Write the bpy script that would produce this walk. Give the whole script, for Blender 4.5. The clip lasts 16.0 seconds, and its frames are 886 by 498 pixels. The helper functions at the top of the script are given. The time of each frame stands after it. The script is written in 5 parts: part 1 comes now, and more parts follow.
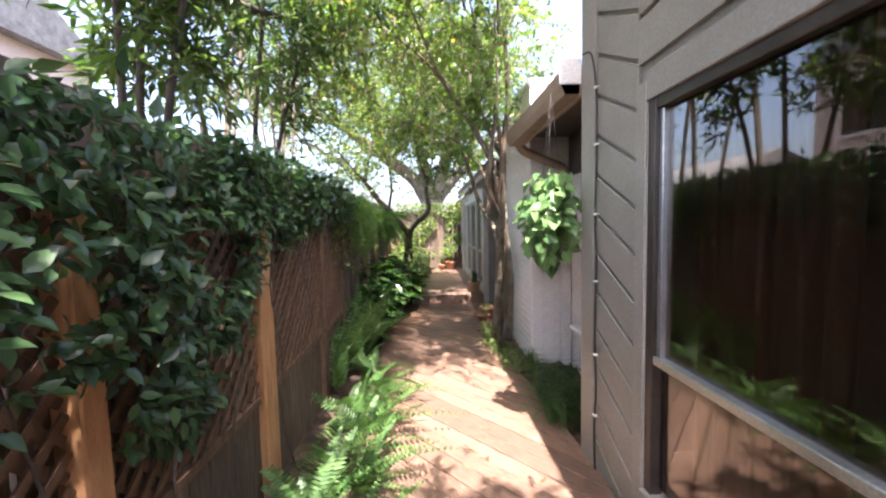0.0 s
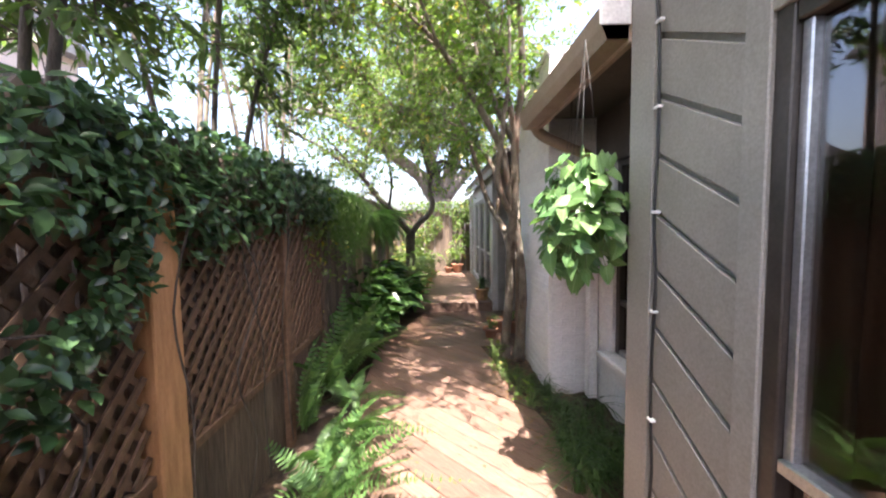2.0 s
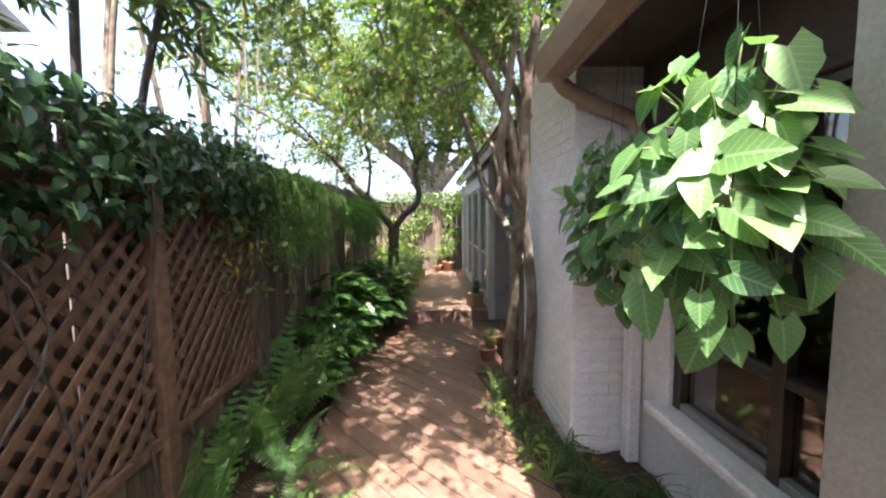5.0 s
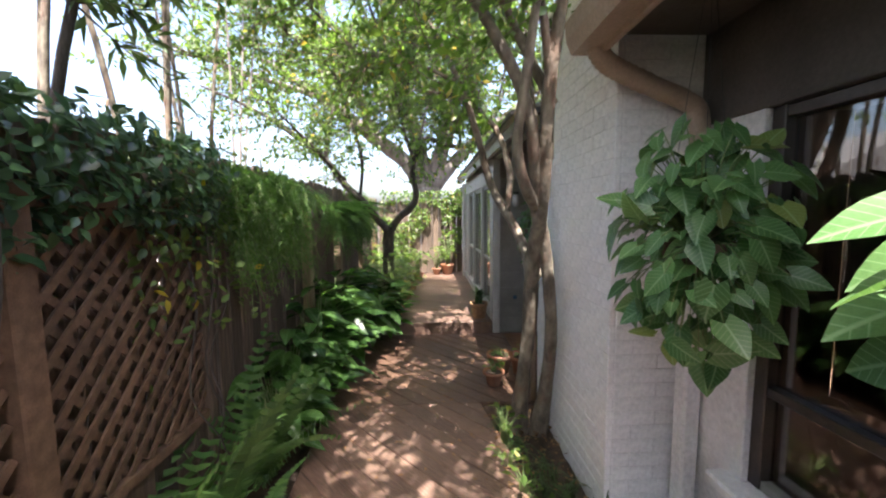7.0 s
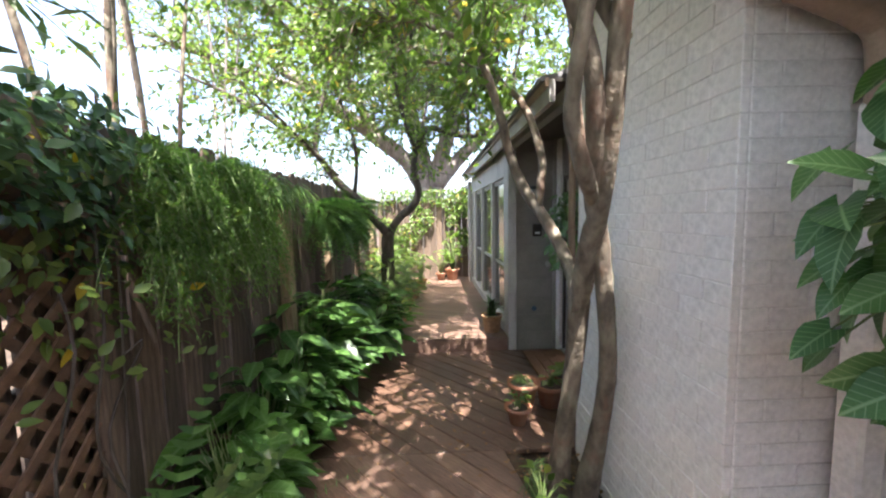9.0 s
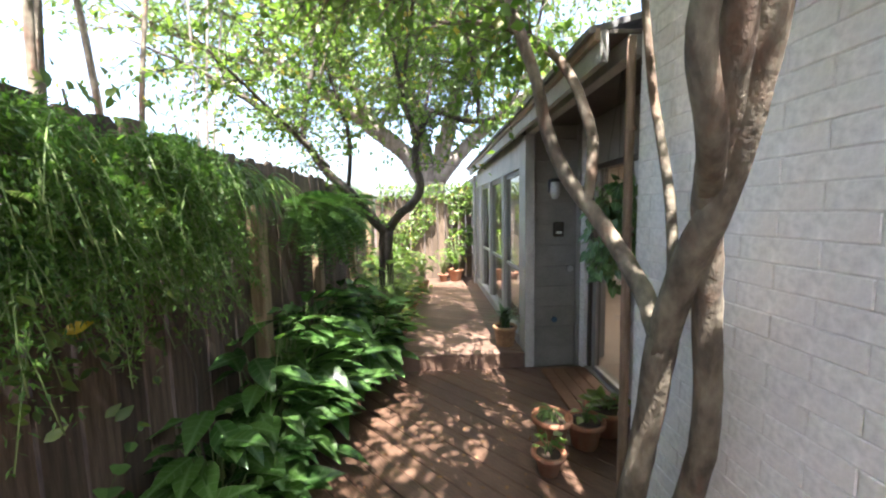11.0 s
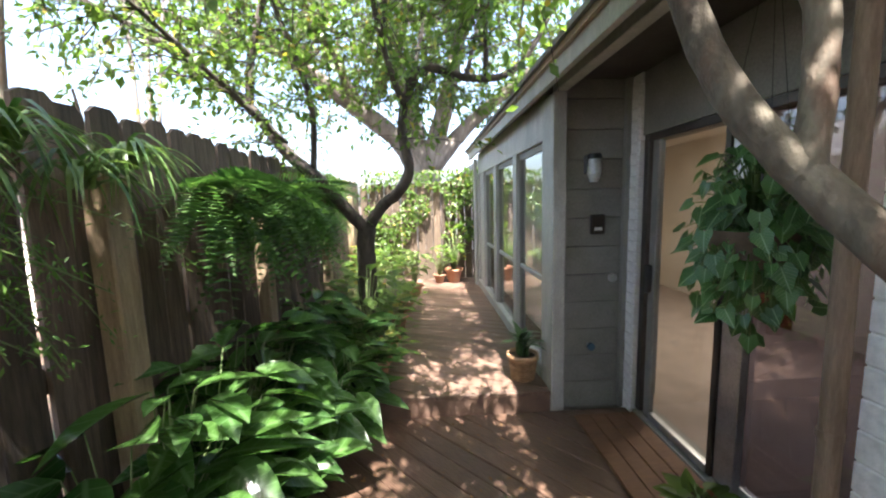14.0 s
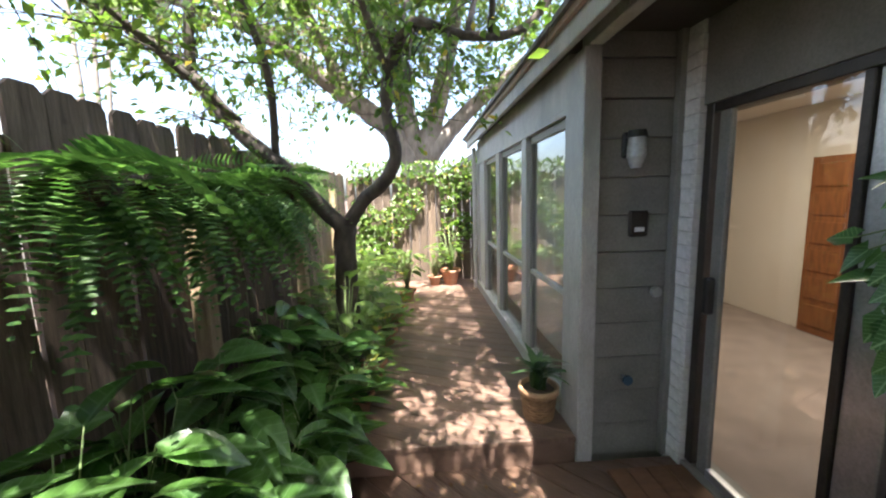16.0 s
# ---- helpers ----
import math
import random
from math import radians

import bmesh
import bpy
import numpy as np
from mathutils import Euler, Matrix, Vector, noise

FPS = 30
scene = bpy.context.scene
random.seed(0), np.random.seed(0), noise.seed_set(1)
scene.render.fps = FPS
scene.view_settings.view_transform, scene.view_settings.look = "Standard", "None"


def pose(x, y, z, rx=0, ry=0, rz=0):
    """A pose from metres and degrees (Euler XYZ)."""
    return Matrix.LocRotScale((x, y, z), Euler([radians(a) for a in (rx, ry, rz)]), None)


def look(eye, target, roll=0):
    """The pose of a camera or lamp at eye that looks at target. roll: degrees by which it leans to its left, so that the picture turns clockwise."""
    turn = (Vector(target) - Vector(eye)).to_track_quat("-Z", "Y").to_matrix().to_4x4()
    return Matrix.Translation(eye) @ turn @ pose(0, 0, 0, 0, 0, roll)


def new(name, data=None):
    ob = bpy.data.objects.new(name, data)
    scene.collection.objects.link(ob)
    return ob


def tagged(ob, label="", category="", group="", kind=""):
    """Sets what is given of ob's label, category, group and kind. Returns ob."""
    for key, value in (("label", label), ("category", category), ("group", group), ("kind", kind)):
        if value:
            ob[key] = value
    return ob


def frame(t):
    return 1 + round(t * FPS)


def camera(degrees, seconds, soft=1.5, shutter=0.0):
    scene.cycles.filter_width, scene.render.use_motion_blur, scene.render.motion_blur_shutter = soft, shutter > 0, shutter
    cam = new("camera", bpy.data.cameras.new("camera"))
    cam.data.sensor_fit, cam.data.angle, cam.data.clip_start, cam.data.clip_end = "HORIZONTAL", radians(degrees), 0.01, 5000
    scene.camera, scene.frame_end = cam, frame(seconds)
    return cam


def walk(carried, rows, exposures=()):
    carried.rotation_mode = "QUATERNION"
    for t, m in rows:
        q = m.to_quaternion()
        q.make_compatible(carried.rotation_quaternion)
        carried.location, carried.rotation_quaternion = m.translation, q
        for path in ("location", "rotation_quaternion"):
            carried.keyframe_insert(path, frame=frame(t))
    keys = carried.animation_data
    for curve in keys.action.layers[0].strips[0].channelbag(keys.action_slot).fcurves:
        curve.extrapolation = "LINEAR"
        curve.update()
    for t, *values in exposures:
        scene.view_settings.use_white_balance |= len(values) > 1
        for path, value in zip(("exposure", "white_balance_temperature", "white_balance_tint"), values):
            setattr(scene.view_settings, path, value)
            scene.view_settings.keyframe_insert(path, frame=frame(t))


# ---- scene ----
cam = camera(99.2, 16.0, 2.2)
PATH = [
    (0, (0.734, 0.569, 1.606), (0.813, 2.563, 1.469), -1.3),
    (0.5, (0.748, 0.762, 1.622), (0.827, 2.755, 1.476), -1.3),
    (1, (0.797, 0.927, 1.624), (0.856, 2.92, 1.48), -1.2),
    (1.5, (0.849, 1.141, 1.622), (0.881, 3.135, 1.478), -1.1),
    (2, (0.874, 1.31, 1.609), (0.898, 3.305, 1.471), -0.9),
    (2.5, (0.849, 1.501, 1.607), (0.912, 3.495, 1.465), -0.9),
    (3, (0.872, 1.695, 1.606), (0.947, 3.688, 1.449), -1.2),
    (3.5, (0.899, 1.903, 1.595), (0.971, 3.895, 1.434), -0.9),
    (4, (0.924, 2.105, 1.587), (0.991, 4.097, 1.419), -0.7),
    (6.5, (0.984, 2.731, 1.673), (1.049, 4.722, 1.492), -0.7),
    (7, (0.963, 2.926, 1.688), (1.038, 4.915, 1.497), -0.6),
    (7.5, (0.952, 3.096, 1.694), (1.031, 5.085, 1.5), -0.9),
    (8, (0.952, 3.306, 1.679), (1.033, 5.295, 1.484), -0.9),
    (8.5, (0.96, 3.495, 1.673), (1.02, 5.485, 1.478), -1.1),
    (9, (0.92, 3.64, 1.653), (0.988, 5.63, 1.472), -1.2),
    (11.5, (0.862, 4.454, 1.665), (0.936, 6.441, 1.448), -1.2),
    (12, (0.866, 4.665, 1.673), (0.95, 6.649, 1.434), -1.7),
    (12.5, (0.858, 4.847, 1.685), (0.949, 6.829, 1.429), -2.1),
    (13, (0.875, 5.02, 1.665), (0.961, 7.003, 1.424), -1.9),
    (13.5, (0.886, 5.199, 1.662), (0.976, 7.181, 1.409), -1.7),
    (14, (0.901, 5.334, 1.644), (0.995, 7.316, 1.398), -1.6),
    (14.5, (0.882, 5.511, 1.639), (1.009, 7.49, 1.382), -1.3),
    (15, (0.87, 5.671, 1.644), (1.021, 7.647, 1.368), -1.6),
    (15.5, (0.906, 5.811, 1.624), (1.042, 7.789, 1.361), -1.8),
    (16, (0.945, 6.006, 1.636), (1.059, 7.984, 1.359), -1.7),
]
walk(cam, [(t, look(eye, target, roll)) for t, eye, target, roll in PATH], [(0, 2.98, 6300, 20), (3.5, 2.98, 6300, 20), (4, 2.9, 6250, 18), (7, 2.78, 6200, 16), (8.5, 2.9, 6200, 15), (9, 3.08, 6200, 15), (13, 3.18, 6150, 12), (16, 3.1, 6150, 12)])

# ---- world, sun, exposure ----
SUN_TRAVEL = Vector((-0.037, 0.42, -1.0)).normalized()
world = bpy.data.worlds.new("sky_world")
scene.world = world
world.use_nodes = True
wn, wl = world.node_tree.nodes, world.node_tree.links
sky = wn.new("ShaderNodeTexSky")
sky.sky_type = "NISHITA"
sky.sun_disc = False
sky.sun_elevation = math.asin(-SUN_TRAVEL.z)
sky.sun_rotation = math.atan2(-SUN_TRAVEL.x, -SUN_TRAVEL.y)
sky.air_density, sky.dust_density, sky.ozone_density = 1.0, 5.0, 1.0
wl.new(sky.outputs["Color"], wn["Background"].inputs["Color"])
wn["Background"].inputs["Strength"].default_value = 0.125
sun_data = bpy.data.lights.new("sun", "SUN")
sun_data.energy, sun_data.angle, sun_data.color = 5.0, radians(0.55), (1.0, 0.94, 0.85)
sun = new("sun", sun_data)
sun.matrix_world = look((0, 0, 12), Vector((0, 0, 12)) + SUN_TRAVEL)


# ---- materials ----
def shader(name):
    m = bpy.data.materials.new(name)
    m.use_nodes = True
    nt = m.node_tree
    return m, nt, nt.nodes["Principled BSDF"]


def ramp(nt, fac, stops):
    r = nt.nodes.new("ShaderNodeValToRGB")
    el = r.color_ramp.elements
    while len(el) < len(stops):
        el.new(0.5)
    for e, (p, c) in zip(el, stops):
        e.position, e.color = p, (*c, 1)
    nt.links.new(fac, r.inputs["Fac"])
    return r.outputs["Color"]


def noise_tex(nt, scale, detail=4, stretch=(1, 1, 1), coord="Object", rough=0.55):
    tc = nt.nodes.new("ShaderNodeTexCoord")
    mp = nt.nodes.new("ShaderNodeMapping")
    mp.inputs["Scale"].default_value = stretch
    n = nt.nodes.new("ShaderNodeTexNoise")
    n.inputs["Scale"].default_value, n.inputs["Detail"].default_value, n.inputs["Roughness"].default_value = scale, detail, rough
    nt.links.new(tc.outputs[coord], mp.inputs["Vector"])
    nt.links.new(mp.outputs["Vector"], n.inputs["Vector"])
    return n.outputs["Fac"]


def mix(nt, kind, fac, a, b):
    n = nt.nodes.new("ShaderNodeMix")
    n.data_type, n.blend_type = "RGBA", kind
    for sock, v in ((n.inputs[0], fac), (n.inputs[6], a), (n.inputs[7], b)):
        if hasattr(v, "node"):
            nt.links.new(v, sock)
        else:
            sock.default_value = v if isinstance(v, (int, float)) else (*v, 1)
    return n.outputs[2]


def bump(nt, bsdf, height, strength, dist=0.01):
    b = nt.nodes.new("ShaderNodeBump")
    b.inputs["Strength"].default_value, b.inputs["Distance"].default_value = strength, dist
    nt.links.new(height, b.inputs["Height"])
    nt.links.new(b.outputs["Normal"], bsdf.inputs["Normal"])


def surface(name, dark, light, scale=6, rough=0.7, grain=(1, 1, 1), fine=60, bump_s=0.25, stain=None, metal=0.0, each=0.0, spec=0.5):
    """A worn surface: broad patches, fine grain, optional stains, and a shift of value from piece to piece."""
    m, nt, b = shader(name)
    broad = noise_tex(nt, scale, 5, grain, "Object")
    small = noise_tex(nt, fine, 3, grain, "Object")
    col = ramp(nt, broad, [(0.3, dark), (0.7, light)])
    g = ramp(nt, small, [(0.25, (0.72, 0.72, 0.72)), (0.75, (1.12, 1.12, 1.12))])
    col = mix(nt, "MULTIPLY", 0.8, col, g)
    if stain:
        s = noise_tex(nt, scale * 0.35, 6, (1, 1, 0.5), "Object", 0.7)
        sf = ramp(nt, s, [(0.5, (0, 0, 0)), (0.72, (1, 1, 1))])
        col = mix(nt, "MIX", sf, col, stain)
    if each:
        oi = nt.nodes.new("ShaderNodeObjectInfo")
        e = ramp(nt, oi.outputs["Random"], [(0.0, (1 - each,) * 3), (1.0, (1 + each,) * 3)])
        col = mix(nt, "MULTIPLY", 1.0, col, e)
    nt.links.new(col, b.inputs["Base Color"])
    b.inputs["Roughness"].default_value, b.inputs["Metallic"].default_value = rough, metal
    b.inputs["Specular IOR Level"].default_value = spec
    bump(nt, b, small, bump_s)
    return m


def leafy(name, dark, light, rough=0.35, through_light=0.35, vein=0.0, old=None):
    """A leaf: value and hue differ leaf by leaf, and light comes through."""
    m, nt, b = shader(name)
    geo = nt.nodes.new("ShaderNodeNewGeometry")
    oi = nt.nodes.new("ShaderNodeObjectInfo")
    add = nt.nodes.new("ShaderNodeMath")
    add.operation = "ADD"
    nt.links.new(geo.outputs["Random Per Island"], add.inputs[0])
    nt.links.new(oi.outputs["Random"], add.inputs[1])
    fr = nt.nodes.new("ShaderNodeMath")
    fr.operation = "FRACT"
    nt.links.new(add.outputs[0], fr.inputs[0])
    stops = [(0.0, dark), (0.85, light)]
    if old:
        stops += [(0.955, light), (0.985, old)]
    col = ramp(nt, fr.outputs[0], stops)
    patch = noise_tex(nt, 25, 3)
    col = mix(nt, "MULTIPLY", 0.6, col, ramp(nt, patch, [(0.3, (0.75, 0.8, 0.7)), (0.7, (1.15, 1.1, 1.1))]))
    if vein:
        uv = nt.nodes.new("ShaderNodeUVMap")
        sep = nt.nodes.new("ShaderNodeSeparateXYZ")
        nt.links.new(uv.outputs["UV"], sep.inputs[0])
        ab = nt.nodes.new("ShaderNodeMath")
        ab.operation = "ABSOLUTE"
        nt.links.new(sep.outputs["X"], ab.inputs[0])
        slant = nt.nodes.new("ShaderNodeMath")
        slant.operation = "MULTIPLY_ADD"
        nt.links.new(ab.outputs[0], slant.inputs[0])
        slant.inputs[1].default_value = -0.8
        nt.links.new(sep.outputs["Y"], slant.inputs[2])
        wave = nt.nodes.new("ShaderNodeMath")
        wave.operation = "PINGPONG"
        wave.inputs[1].default_value = 0.075
        nt.links.new(slant.outputs[0], wave.inputs[0])
        side = ramp(nt, wave.outputs[0], [(0.0, (1, 1, 1)), (0.014, (0, 0, 0))])
        midrib = ramp(nt, ab.outputs[0], [(0.012, (1, 1, 1)), (0.035, (0, 0, 0))])
        lines = mix(nt, "LIGHTEN", 1.0, side, midrib)
        f = nt.nodes.new("ShaderNodeMath")
        f.operation = "MULTIPLY"
        f.inputs[1].default_value = vein
        nt.links.new(lines, f.inputs[0])
        col = mix(nt, "MIX", f.outputs[0], col, (0.36, 0.5, 0.28))
    nt.links.new(col, b.inputs["Base Color"])
    b.inputs["Roughness"].default_value = rough
    tr = nt.nodes.new("ShaderNodeBsdfTranslucent")
    bright = mix(nt, "MULTIPLY", 1.0, col, (1.45, 1.55, 0.95))
    nt.links.new(bright, tr.inputs["Color"])
    ms = nt.nodes.new("ShaderNodeMixShader")
    ms.inputs[0].default_value = through_light
    nt.links.new(b.outputs[0], ms.inputs[1])
    nt.links.new(tr.outputs[0], ms.inputs[2])
    nt.links.new(ms.outputs[0], nt.nodes["Material Output"].inputs["Surface"])
    bump(nt, b, patch, 0.15, 0.004)
    return m


def glass(name, tint=(0.95, 0.98, 0.97), clear=0.95, gloss=0.05):
    """A thin pane: mostly clear, with a mirror-like gloss that grows at grazing angles."""
    m, nt, b = shader(name)
    t = nt.nodes.new("ShaderNodeBsdfTransparent")
    t.inputs["Color"].default_value = (*[c * clear for c in tint], 1)
    g = nt.nodes.new("ShaderNodeBsdfGlossy")
    g.inputs["Roughness"].default_value = 0.02
    lw = nt.nodes.new("ShaderNodeLayerWeight")
    lw.inputs["Blend"].default_value = 0.5
    pw = nt.nodes.new("ShaderNodeMath")
    pw.operation = "POWER"
    pw.inputs[1].default_value = 3.0
    nt.links.new(lw.outputs["Facing"], pw.inputs[0])
    f = nt.nodes.new("ShaderNodeMath")
    f.operation = "MULTIPLY_ADD"
    f.inputs[1].default_value, f.inputs[2].default_value = 0.7, gloss
    nt.links.new(pw.outputs[0], f.inputs[0])
    ms = nt.nodes.new("ShaderNodeMixShader")
    nt.links.new(f.outputs[0], ms.inputs[0])
    nt.links.new(t.outputs[0], ms.inputs[1])
    nt.links.new(g.outputs[0], ms.inputs[2])
    nt.links.new(ms.outputs[0], nt.nodes["Material Output"].inputs["Surface"])
    return m


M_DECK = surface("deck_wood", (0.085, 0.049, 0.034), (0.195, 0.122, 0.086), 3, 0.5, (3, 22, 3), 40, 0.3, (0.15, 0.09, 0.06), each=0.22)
# darker copy of the deck wood: the porch's shade put into its colour
M_DECKSHADE = surface("shaded_deck_wood", (0.055, 0.03, 0.02), (0.135, 0.08, 0.052), 3, 0.4, (3, 22, 3), 40, 0.3, (0.075, 0.043, 0.028), each=0.22)
M_OLDPOST = surface("tan_post_wood", (0.2, 0.14, 0.08), (0.36, 0.27, 0.16), 4, 0.8, (8, 8, 1.2), 40, 0.4)
M_FENCE = surface("fence_wood", (0.045, 0.03, 0.02), (0.145, 0.102, 0.068), 4, 0.85, (14, 14, 1.2), 30, 0.5, (0.06, 0.042, 0.028), each=0.4)
M_LATTICE = surface("lattice_wood", (0.075, 0.041, 0.022), (0.165, 0.095, 0.053), 5, 0.8, (4, 4, 4), 50, 0.4, each=0.2)
M_POST = surface("cedar_post", (0.34, 0.17, 0.07), (0.55, 0.30, 0.14), 4, 0.75, (8, 8, 1.2), 40, 0.35)
M_SIDING = surface("taupe_siding", (0.235, 0.22, 0.19), (0.29, 0.27, 0.235), 3, 0.55, (1, 1, 1), 90, 0.12, each=0.03)
M_TRIM = surface("taupe_trim", (0.25, 0.235, 0.205), (0.31, 0.29, 0.255), 3, 0.5, (1, 1, 1), 90, 0.1)
M_GREY = surface("grey_paint", (0.2, 0.19, 0.17), (0.27, 0.255, 0.23), 4, 0.55, (1, 1, 1), 80, 0.15, each=0.05)
M_GREYTRIM = surface("grey_trim", (0.35, 0.335, 0.31), (0.46, 0.445, 0.415), 5, 0.5, (2, 2, 0.6), 60, 0.15, (0.24, 0.24, 0.23))
M_DARK = surface("dark_brown_board", (0.07, 0.06, 0.05), (0.10, 0.085, 0.07), 5, 0.75)
M_GUTTER = surface("brown_gutter", (0.28, 0.20, 0.14), (0.36, 0.27, 0.195), 5, 0.45, (1, 1, 1), 70, 0.1)
M_BRICK = surface("white_painted_brick", (0.74, 0.71, 0.69), (0.86, 0.84, 0.82), 7, 0.75, (1, 1, 1), 45, 0.18, (0.74, 0.69, 0.66), each=0.025)
M_MORTAR = surface("white_painted_mortar", (0.66, 0.63, 0.61), (0.80, 0.77, 0.75), 12, 0.9)
M_FRAME = surface("bronze_frame", (0.05, 0.042, 0.036), (0.085, 0.072, 0.06), 6, 0.4, (1, 1, 1), 80, 0.05, metal=0.5)
M_ALU = surface("aluminium", (0.42, 0.42, 0.42), (0.58, 0.58, 0.58), 8, 0.35, (1, 1, 1), 90, 0.05, metal=0.85)
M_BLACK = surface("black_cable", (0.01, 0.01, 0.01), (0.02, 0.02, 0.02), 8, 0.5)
M_WHITE = surface("white_plastic", (0.75, 0.75, 0.73), (0.82, 0.82, 0.8), 8, 0.4)
M_JAR = surface("smoky_glass", (0.3, 0.3, 0.3), (0.42, 0.42, 0.42), 8, 0.12, (1, 1, 1), 40, 0.02)
M_SOIL = surface("mulch", (0.018, 0.012, 0.008), (0.07, 0.045, 0.028), 16, 0.95, (1, 1, 1), 70, 1.0, (0.11, 0.065, 0.035))
M_TERRA = surface("terracotta", (0.27, 0.105, 0.055), (0.41, 0.18, 0.095), 8, 0.8, (1, 1, 1), 70, 0.3, (0.30, 0.22, 0.16), each=0.12)
M_WICKER = surface("wicker", (0.22, 0.12, 0.06), (0.38, 0.23, 0.12), 20, 0.7, each=0.1)
M_BARK = surface("smooth_bark", (0.045, 0.033, 0.023), (0.21, 0.18, 0.13), 13, 0.9, (1, 1, 0.55), 38, 1.0, (0.15, 0.075, 0.045))
M_BARK2 = surface("dark_bark", (0.035, 0.028, 0.022), (0.105, 0.085, 0.068), 8, 0.9, (2, 2, 0.7), 45, 0.8)
M_OAKBARK = surface("oak_bark", (0.12, 0.10, 0.085), (0.26, 0.23, 0.20), 3, 0.95, (2, 2, 0.6), 14, 1.0)
M_TWIG = surface("brown_twig", (0.09, 0.06, 0.04), (0.17, 0.12, 0.08), 12, 0.9)
M_STEM = surface("green_stem", (0.10, 0.16, 0.04), (0.18, 0.24, 0.08), 12, 0.6)
M_LEAF_SHRUB = leafy("shrub_leaf", (0.019, 0.05, 0.019), (0.06, 0.115, 0.043), 0.28, 0.24)
M_LEAF_TREE = leafy("tree_leaf", (0.05, 0.10, 0.018), (0.13, 0.20, 0.04), 0.4, 0.5, old=(0.34, 0.26, 0.05))
M_LEAF_OAK = leafy("oak_leaf", (0.05, 0.095, 0.02), (0.13, 0.19, 0.045), 0.45, 0.5)
M_LEAF_LONG = leafy("long_leaf", (0.035, 0.075, 0.02), (0.09, 0.15, 0.035), 0.4, 0.4)
M_LEAF_BED = leafy("lily_leaf", (0.022, 0.062, 0.014), (0.06, 0.132, 0.028), 0.27, 0.3, 0.12)
M_LEAF_ARROW = leafy("arrowhead_leaf", (0.045, 0.12, 0.035), (0.11, 0.22, 0.07), 0.35, 0.35, 0.45, old=(0.20, 0.24, 0.06))
M_LEAF_PALE = leafy("pale_arrowhead_leaf", (0.045, 0.12, 0.032), (0.125, 0.225, 0.07), 0.4, 0.35, 0.35)
M_LEAF_IVY = leafy("ivy_leaf", (0.03, 0.09, 0.025), (0.085, 0.18, 0.05), 0.3, 0.3, 0.55)
M_FERN = leafy("fern_leaf", (0.035, 0.09, 0.024), (0.10, 0.19, 0.05), 0.45, 0.35)
M_FEATHER = leafy("feathery_leaf", (0.035, 0.09, 0.015), (0.10, 0.19, 0.035), 0.5, 0.45)
M_GRASS = leafy("grass_blade", (0.024, 0.058, 0.018), (0.07, 0.13, 0.036), 0.4, 0.3)
M_SPIDER = leafy("spider_plant_leaf", (0.045, 0.1, 0.025), (0.13, 0.2, 0.06), 0.38, 0.35)
M_YELLOWVINE = leafy("pale_vine_leaf", (0.05, 0.09, 0.02), (0.14, 0.19, 0.04), 0.4, 0.4, old=(0.5, 0.36, 0.03))
M_DRY = leafy("dry_leaf", (0.10, 0.05, 0.02), (0.26, 0.15, 0.07), 0.7, 0.15)
M_GLASS = glass("window_glass")
M_GLASS_BLUE = glass("screened_glass", (0.78, 0.80, 0.92), 0.55, 0.1)
M_GLASS_DIM = glass("tinted_glass", (0.78, 0.72, 0.66), 0.85, 0.1)
M_PLASTER = surface("cream_plaster", (0.70, 0.62, 0.52), (0.76, 0.69, 0.59), 2, 0.85, (1, 1, 1), 40, 0.05)
M_PINK = surface("pink_render", (0.62, 0.50, 0.44), (0.72, 0.60, 0.53), 2, 0.85, (1, 1, 1), 40, 0.1)
M_CARPET = surface("tan_carpet", (0.30, 0.23, 0.19), (0.40, 0.32, 0.27), 4, 0.95, (1, 1, 1), 200, 0.5)
M_DOORWOOD = surface("stained_door_wood", (0.16, 0.055, 0.018), (0.30, 0.11, 0.035), 3, 0.4, (10, 10, 1.5), 30, 0.2)
M_CURTAIN = surface("brown_curtain", (0.10, 0.06, 0.035), (0.18, 0.11, 0.06), 3, 0.9, (8, 8, 0.5), 60, 0.2)
M_ROOF = surface("grey_shingle", (0.13, 0.13, 0.13), (0.24, 0.24, 0.24), 6, 0.9, (1, 1, 1), 30, 0.6)
M_POLE = surface("weathered_pole", (0.16, 0.105, 0.068), (0.29, 0.205, 0.145), 6, 0.85, (8, 8, 1), 40, 0.4)
M_MAT = surface("door_mat_wood", (0.10, 0.045, 0.02), (0.17, 0.08, 0.035), 5, 0.6, (2, 12, 2), 60, 0.4)


# ---- mesh helpers ----
def part(name, bm, material, parent=None, label="", smooth=False):
    me = bpy.data.meshes.new(name)
    bm.normal_update()
    bm.to_mesh(me)
    bm.free()
    return part_mesh(name, me, material, parent, label, smooth)


def part_mesh(name, me, material, parent=None, label="", smooth=False):
    if not me.materials:
        me.materials.append(material)
    if smooth:
        me.polygons.foreach_set("use_smooth", [True] * len(me.polygons))
    ob = new(name, me)
    if parent is not None:
        ob.parent = parent
    return tagged(ob, label)


def thing(name, label, category, group="", kind="", at=(0, 0, 0)):
    ob = new(name)
    ob.location = at
    ob.empty_display_size = 0.1
    return tagged(ob, label, category, group, kind)


